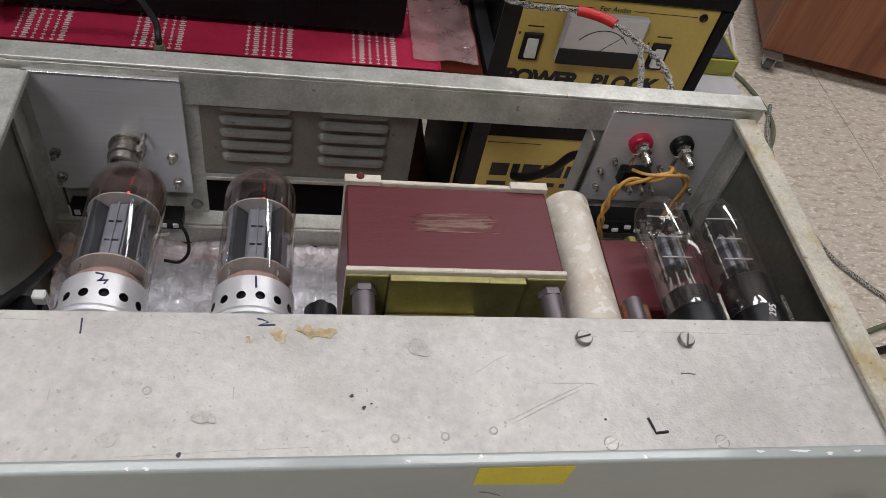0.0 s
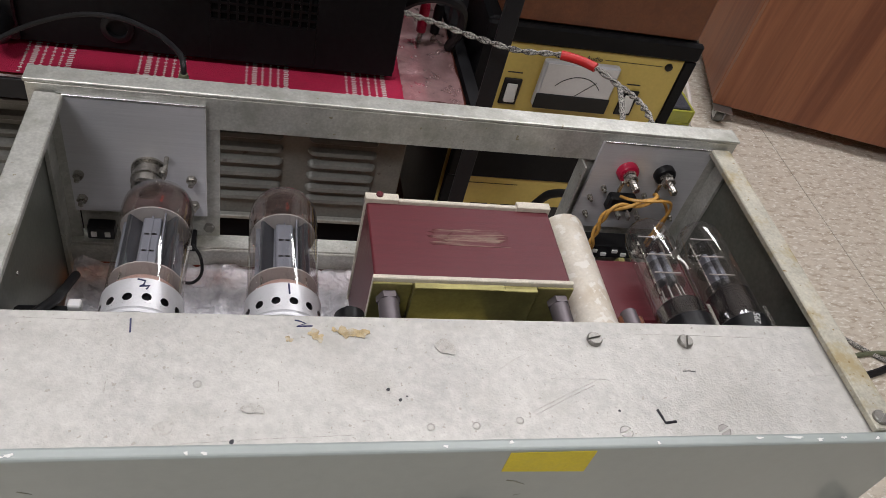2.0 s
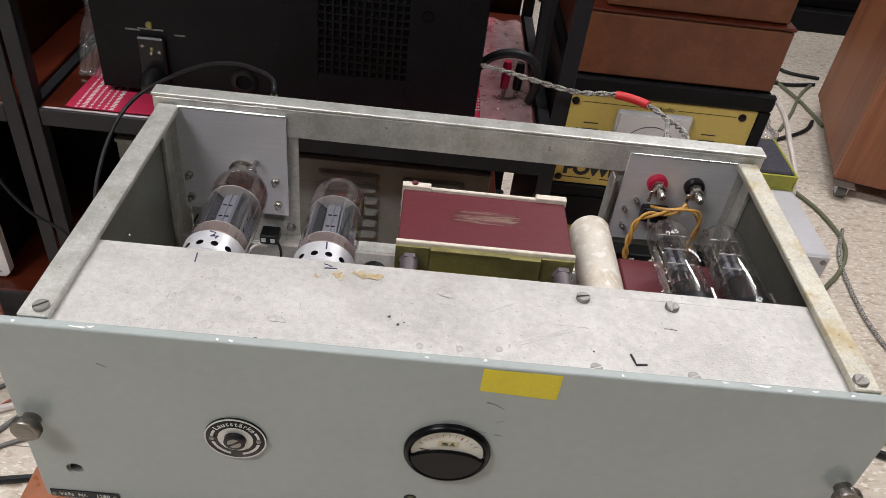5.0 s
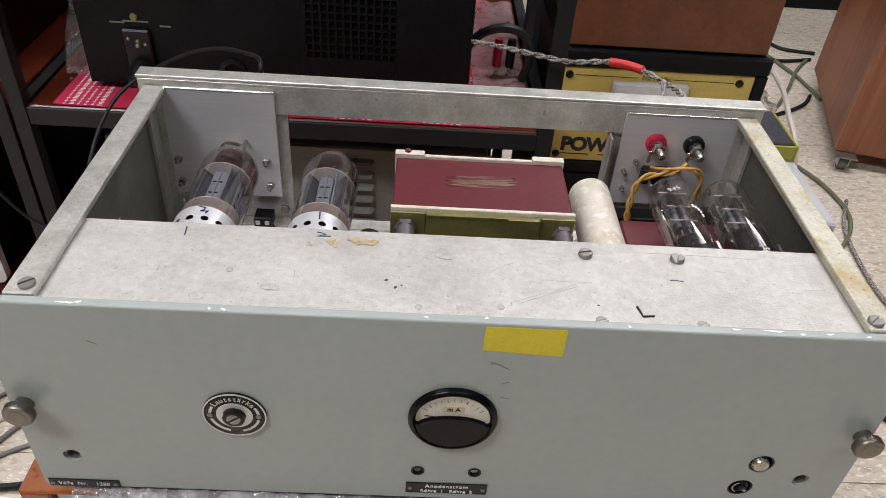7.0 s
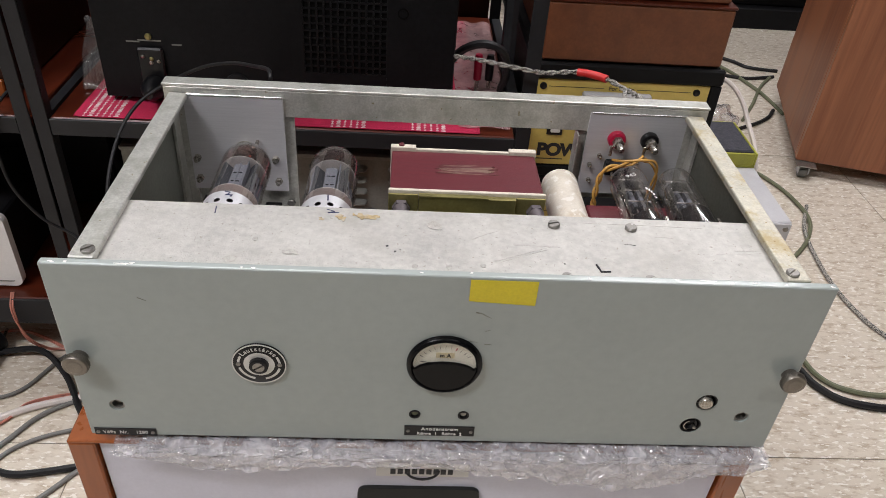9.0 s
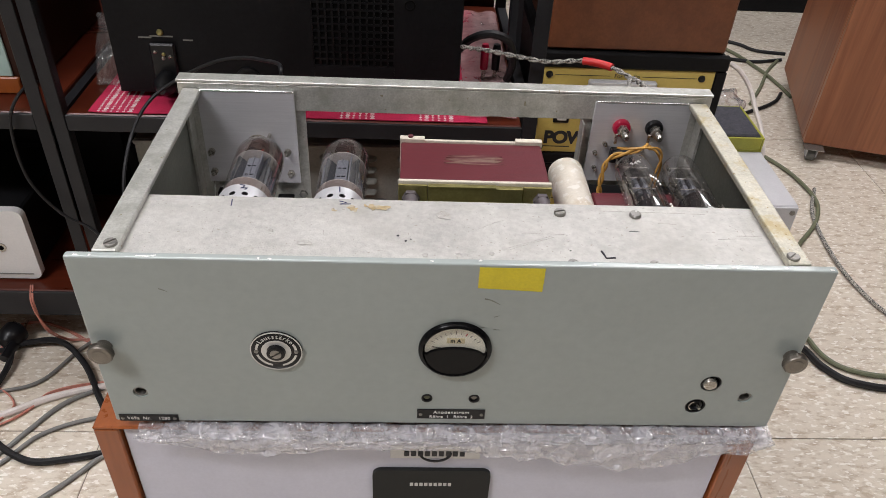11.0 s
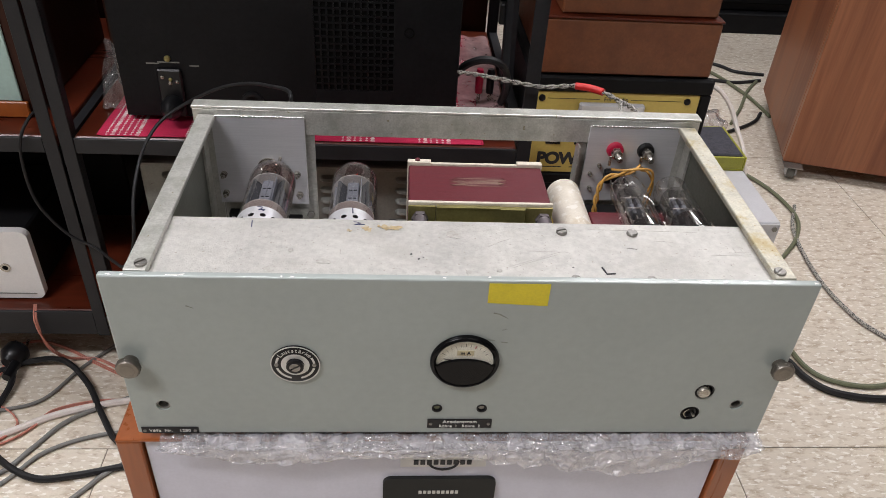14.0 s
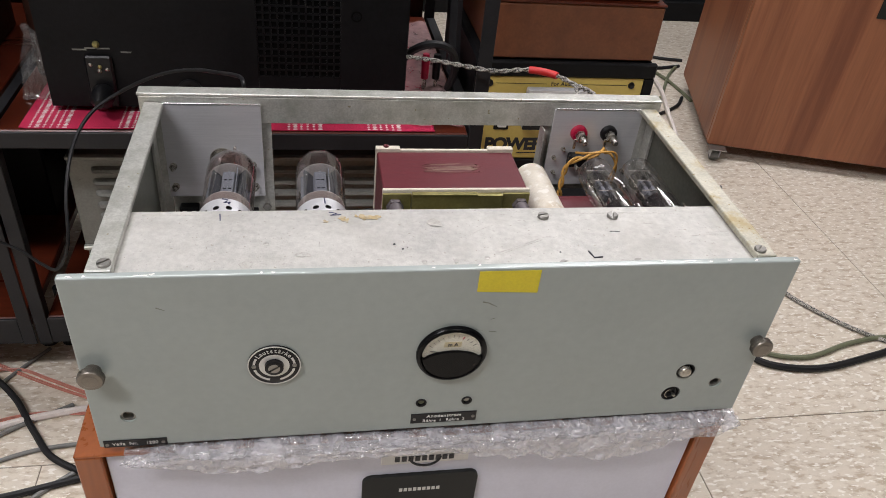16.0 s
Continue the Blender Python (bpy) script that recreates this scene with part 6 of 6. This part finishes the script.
part("red_tape", sweep([p for p in TW if 0.160 <= p.x <= 0.193 and p.y > 0.40], 0.0044, 14), M_REDTAPE, tw, "band of red tape", smooth=True)
part("branch", sweep(smooth_path([(0.205, 0.375, 0.530), (0.196, 0.340, 0.530), (0.184, 0.310, 0.535), (0.174, 0.276, 0.532)]), 0.0026, 8), M_BRAID, tw, smooth=True)
part("red_sleeve", sweep(smooth_path([(0.182, 0.305, 0.536), (0.174, 0.276, 0.532)]), 0.0036, 8), M_REDTAPE, tw, smooth=True)
cable("black_lead", [(0.020, 0.560, 0.470), (0.040, 0.545, 0.500), (0.066, 0.535, 0.512), (0.090, 0.540, 0.500), (0.100, 0.560, 0.465), (0.098, 0.585, 0.428)], 0.0055, M_BCABLE, "short black lead with plugs on the shelf")
for x, mt, cn in ((0.066, M_RED, "red"), (0.082, M_BLACK, "black")):
    pl = thing("banana_plug", (x, 0.60, 0.43), cn + " banana plug standing on the shelf", "plug", "banana plugs")
    part("sleeve", lathe([(0, 0.0055), (0.030, 0.0060), (0.036, 0.0045)], (x, 0.600, 0.4360), "z", 16), mt, pl, smooth=True)
    part("pin", lathe([(0, 0.003), (-0.0135, 0.003)], (x, 0.600, 0.4359), "z", 10), M_NICKEL, pl)
cable("signal_lead", [(-0.1600, 0.2867, 0.5600), (-0.1602, 0.2890, 0.5660), (-0.1640, 0.3050, 0.5640), (-0.1760, 0.3380, 0.5520), (-0.1900, 0.3700, 0.5390), (-0.2225, 0.4080, 0.5250), (-0.2620, 0.4320, 0.5080), (-0.3090, 0.4500, 0.4790), (-0.3450, 0.440, 0.455), (-0.3620, 0.410, 0.430), (-0.3640, 0.360, 0.400), (-0.3650, 0.330, 0.350), (-0.3900, 0.350, 0.300), (-0.4300, 0.410, 0.262), (-0.4650, 0.445, 0.258), (-0.5000, 0.450, 0.278), (-0.5280, 0.452, 0.325), (-0.5330, 0.455, 0.382), (-0.5250, 0.460, 0.425), (-0.5150, 0.500, 0.440), (-0.510, 0.560, 0.415)], 0.0021, M_BCABLE, "thin black signal lead arching behind the amplifier")
pp = thing("phono_plug", (-0.163, 0.281, 0.53), "olive plug of the signal lead with red ring", "plug")
part("shell", lathe([(0.546, 0.0040), (0.557, 0.0036), (0.561, 0.0028)], (-0.1600, 0.2867, 0), "z", 18), M_OLIVECABLE, pp, smooth=True)
part("red_ring", lathe([(0.536, 0.0044), (0.5458, 0.0044)], (-0.1600, 0.2867, 0), "z", 18), M_REDTAPE, pp, "red ring", smooth=True)
part("tip", sweep(smooth_path([(-0.1600, 0.2867, 0.5358), (-0.1640, 0.2820, 0.524), (-0.1750, 0.2650, 0.517), (-0.1830, 0.2560, 0.515)]), 0.0040, 10), M_NICKEL, pp, smooth=True)

cable("mains_cable", [(-0.80, 0.42, 0.006), (-0.672, 0.455, 0.006), (-0.626, 0.471, 0.012), (-0.572, 0.466, 0.02), (-0.522, 0.424, 0.012), (-0.481, 0.362, 0.006), (-0.440, 0.310, 0.006), (-0.36, 0.27, 0.006), (-0.30, 0.27, 0.006)], 0.0047, M_BCABLE, "thick black mains cable on the floor")
cable("mains_cable", [(-0.640, 0.450, 0.020), (-0.636, 0.420, 0.012), (-0.640, 0.376, 0.006), (-0.632, 0.320, 0.006), (-0.606, 0.292, 0.006), (-0.570, 0.266, 0.006), (-0.533, 0.252, 0.006), (-0.489, 0.257, 0.006), (-0.435, 0.270, 0.006), (-0.36, 0.29, 0.006), (-0.30, 0.31, 0.006)], 0.0048, M_BCABLE, "thick black mains cable on the floor")
plug = thing("mains_plug", (-0.645, 0.47, 0), "black two-pin mains plug on the floor", "plug")
bm = lathe([(0, 0.016), (0.004, 0.0195), (0.020, 0.0195), (0.028, 0.014), (0.034, 0.009)], (0, 0, 0), "y", 20)
bm.transform(pose(-0.648, 0.492, 0.0200, 0, 0, 168))
part("plug_body", bm, M_BLACK, plug, smooth=True)
bm = lathe([(0, 0.0085), (0.012, 0.0075), (0.030, 0.0068)], (0, 0, 0), "y", 14)
bm.transform(pose(-0.641, 0.458, 0.0190, 0, 0, 175))
part("strain_relief", bm, M_BLACK, plug, smooth=True)
for d in (-0.0095, 0.0095):
    bm = lathe([(0, 0.0024), (0.018, 0.0024), (0.019, 0.0015)], (d, 0, 0), "y", 10)
    bm.transform(pose(-0.649, 0.4925, 0.020, 0, 0, 8))
    part("pin", bm, M_NICKEL, plug)
PW = [[(-0.590, 0.475, 0.128), (-0.586, 0.455, 0.110), (-0.580, 0.455, 0.06), (-0.570, 0.480, 0.012), (-0.530, 0.486, 0.004), (-0.48, 0.46, 0.004), (-0.40, 0.42, 0.004), (-0.30, 0.40, 0.004)],
      [(-0.72, 0.42, 0.004), (-0.667, 0.445, 0.004), (-0.674, 0.502, 0.004), (-0.639, 0.526, 0.004), (-0.588, 0.511, 0.004), (-0.534, 0.480, 0.004), (-0.47, 0.445, 0.004), (-0.38, 0.40, 0.004)],
      [(-0.70, 0.27, 0.004), (-0.610, 0.313, 0.004), (-0.576, 0.344, 0.004), (-0.556, 0.377, 0.004), (-0.487, 0.396, 0.004), (-0.40, 0.39, 0.004)],
      [(-0.660, 0.470, 0.140), (-0.672, 0.450, 0.110), (-0.69, 0.45, 0.05), (-0.72, 0.47, 0.004), (-0.80, 0.50, 0.004)],
      [(-0.75, 0.36, 0.004), (-0.66, 0.39, 0.004), (-0.60, 0.35, 0.004), (-0.64, 0.30, 0.004), (-0.74, 0.27, 0.004)]]
for k, pts in enumerate(PW):
    path = smooth_path(pts, 10)
    wire = thing("speaker_wire", pts[0], "twin copper-pink clear speaker wire on the floor", "cable", "speaker wires")
    for ph in (0, math.pi):
        part("conductor", sweep(helix(path, 0.0014, 0.70, ph), 0.0014, 6), M_PINKWIRE, wire, smooth=True)
for pts, r, mat, lbl in (
        ([(-0.72, 0.285, 0.005), (-0.617, 0.328, 0.005), (-0.552, 0.366, 0.005), (-0.477, 0.390, 0.005), (-0.36, 0.41, 0.005)], 0.0055, M_WCABLE, "off-white round cable on the floor"),
        ([(-0.74, 0.36, 0.004), (-0.638, 0.376, 0.004), (-0.581, 0.399, 0.004), (-0.546, 0.466, 0.004), (-0.50, 0.53, 0.004)], 0.0028, M_GCABLE, "thin grey cable on the floor"),
        ([(-0.66, 0.21, 0.004), (-0.589, 0.264, 0.004), (-0.561, 0.308, 0.004), (-0.525, 0.361, 0.004), (-0.44, 0.41, 0.004)], 0.0035, M_GCABLE, "grey cable on the floor"),
        ([(-0.65, 0.19, 0.004), (-0.581, 0.246, 0.004), (-0.542, 0.299, 0.004), (-0.474, 0.330, 0.004), (-0.38, 0.34, 0.004)], 0.0030, M_GCABLE, "thin grey cable on the floor"),
        ([(-0.60, 0.10, 0.004), (-0.497, 0.202, 0.004), (-0.466, 0.238, 0.004), (-0.448, 0.261, 0.004), (-0.40, 0.30, 0.004)], 0.0035, M_GCABLE, "grey cable on the floor"),
        ([(0.68, 1.22, 0.005), (0.77, 1.16, 0.005), (0.821, 1.080, 0.005), (0.842, 1.000, 0.005), (0.840, 0.928, 0.005), (0.802, 0.853, 0.005), (0.733, 0.773, 0.005), (0.65, 0.66, 0.005), (0.55, 0.55, 0.005)], 0.0045, M_OLIVECABLE, "olive-grey cable curling on the floor"),
        ([(0.86, 0.99, 0.005), (0.812, 0.884, 0.005), (0.793, 0.738, 0.005), (0.802, 0.637, 0.005), (0.83, 0.566, 0.005), (0.92, 0.47, 0.005), (1.10, 0.36, 0.005)], 0.0040, M_BRAID, "braided grey cable on the floor"),
        ([(0.60, 0.62, 0.005), (0.640, 0.540, 0.005), (0.656, 0.474, 0.005), (0.690, 0.442, 0.005), (0.760, 0.431, 0.005), (0.86, 0.46, 0.005), (0.96, 0.47, 0.005), (1.1, 0.44, 0.005)], 0.0045, M_OLIVECABLE, "olive-grey cable on the floor"),
        ([(0.50, 0.62, 0.006), (0.590, 0.550, 0.006), (0.627, 0.493, 0.006), (0.644, 0.448, 0.006), (0.680, 0.415, 0.006), (0.760, 0.402, 0.006), (0.86, 0.42, 0.006), (0.95, 0.445, 0.006), (1.15, 0.52, 0.006)], 0.0062, M_BCABLE, "thick black cable on the floor"),
        ([(0.70, 1.95, 0.005), (0.945, 1.827, 0.005), (1.004, 1.766, 0.005), (1.09, 1.745, 0.005)], 0.0050, M_BCABLE, "dark cable on the floor far behind"),
        ([(0.60, 1.75, 0.005), (0.901, 1.694, 0.005), (0.973, 1.680, 0.005), (1.06, 1.70, 0.005)], 0.0050, M_BCABLE, "dark cable on the floor far behind"),
        ([(0.75, 1.90, 0.005), (0.905, 1.780, 0.005), (0.968, 1.620, 0.005), (0.985, 1.520, 0.005), (0.99, 1.45, 0.005)], 0.0050, M_OLIVECABLE, "olive cable on the floor far behind"),
        ([(0.860, 1.400, 0.005), (0.926, 1.505, 0.005), (0.990, 1.620, 0.005), (1.05, 1.70, 0.005)], 0.0045, M_OLIVECABLE, "olive cable on the floor far behind"),
        ([(0.60, 1.40, 0.005), (0.780, 1.340, 0.005), (0.866, 1.370, 0.005), (0.934, 1.419, 0.005), (0.97, 1.47, 0.005)], 0.0050, M_BCABLE, "dark cable on the floor far behind")):
    cable("floor_cable", pts, r, mat, lbl)

# ---- floor tiles, last: large squares laid with staggered joints ----
TS = 0.914
bm = box(-TS / 2 + 0.0008, TS / 2 - 0.0008, -TS / 2 + 0.0008, TS / 2 - 0.0008, -0.0014, 0.0, 0.0004)
tile_mesh = bpy.data.meshes.new("tile")
bm.to_mesh(tile_mesh)
bm.free()
tile_mesh.materials.append(M_FLOOR)
for j in range(-4, 4):
    for i in range(-4, 5):
        x, y = (0.455 if j % 2 else 0.106) + TS * (i + 0.5), 0.308 + TS * (j + 0.5)
        if RX0 + 0.3 < x < RX1 - 0.3 and RY0 - 0.3 < y < RY1 + 0.1:
            t = new("tile", tile_mesh)
            t.parent, t.location = floor, (x, y, 0)
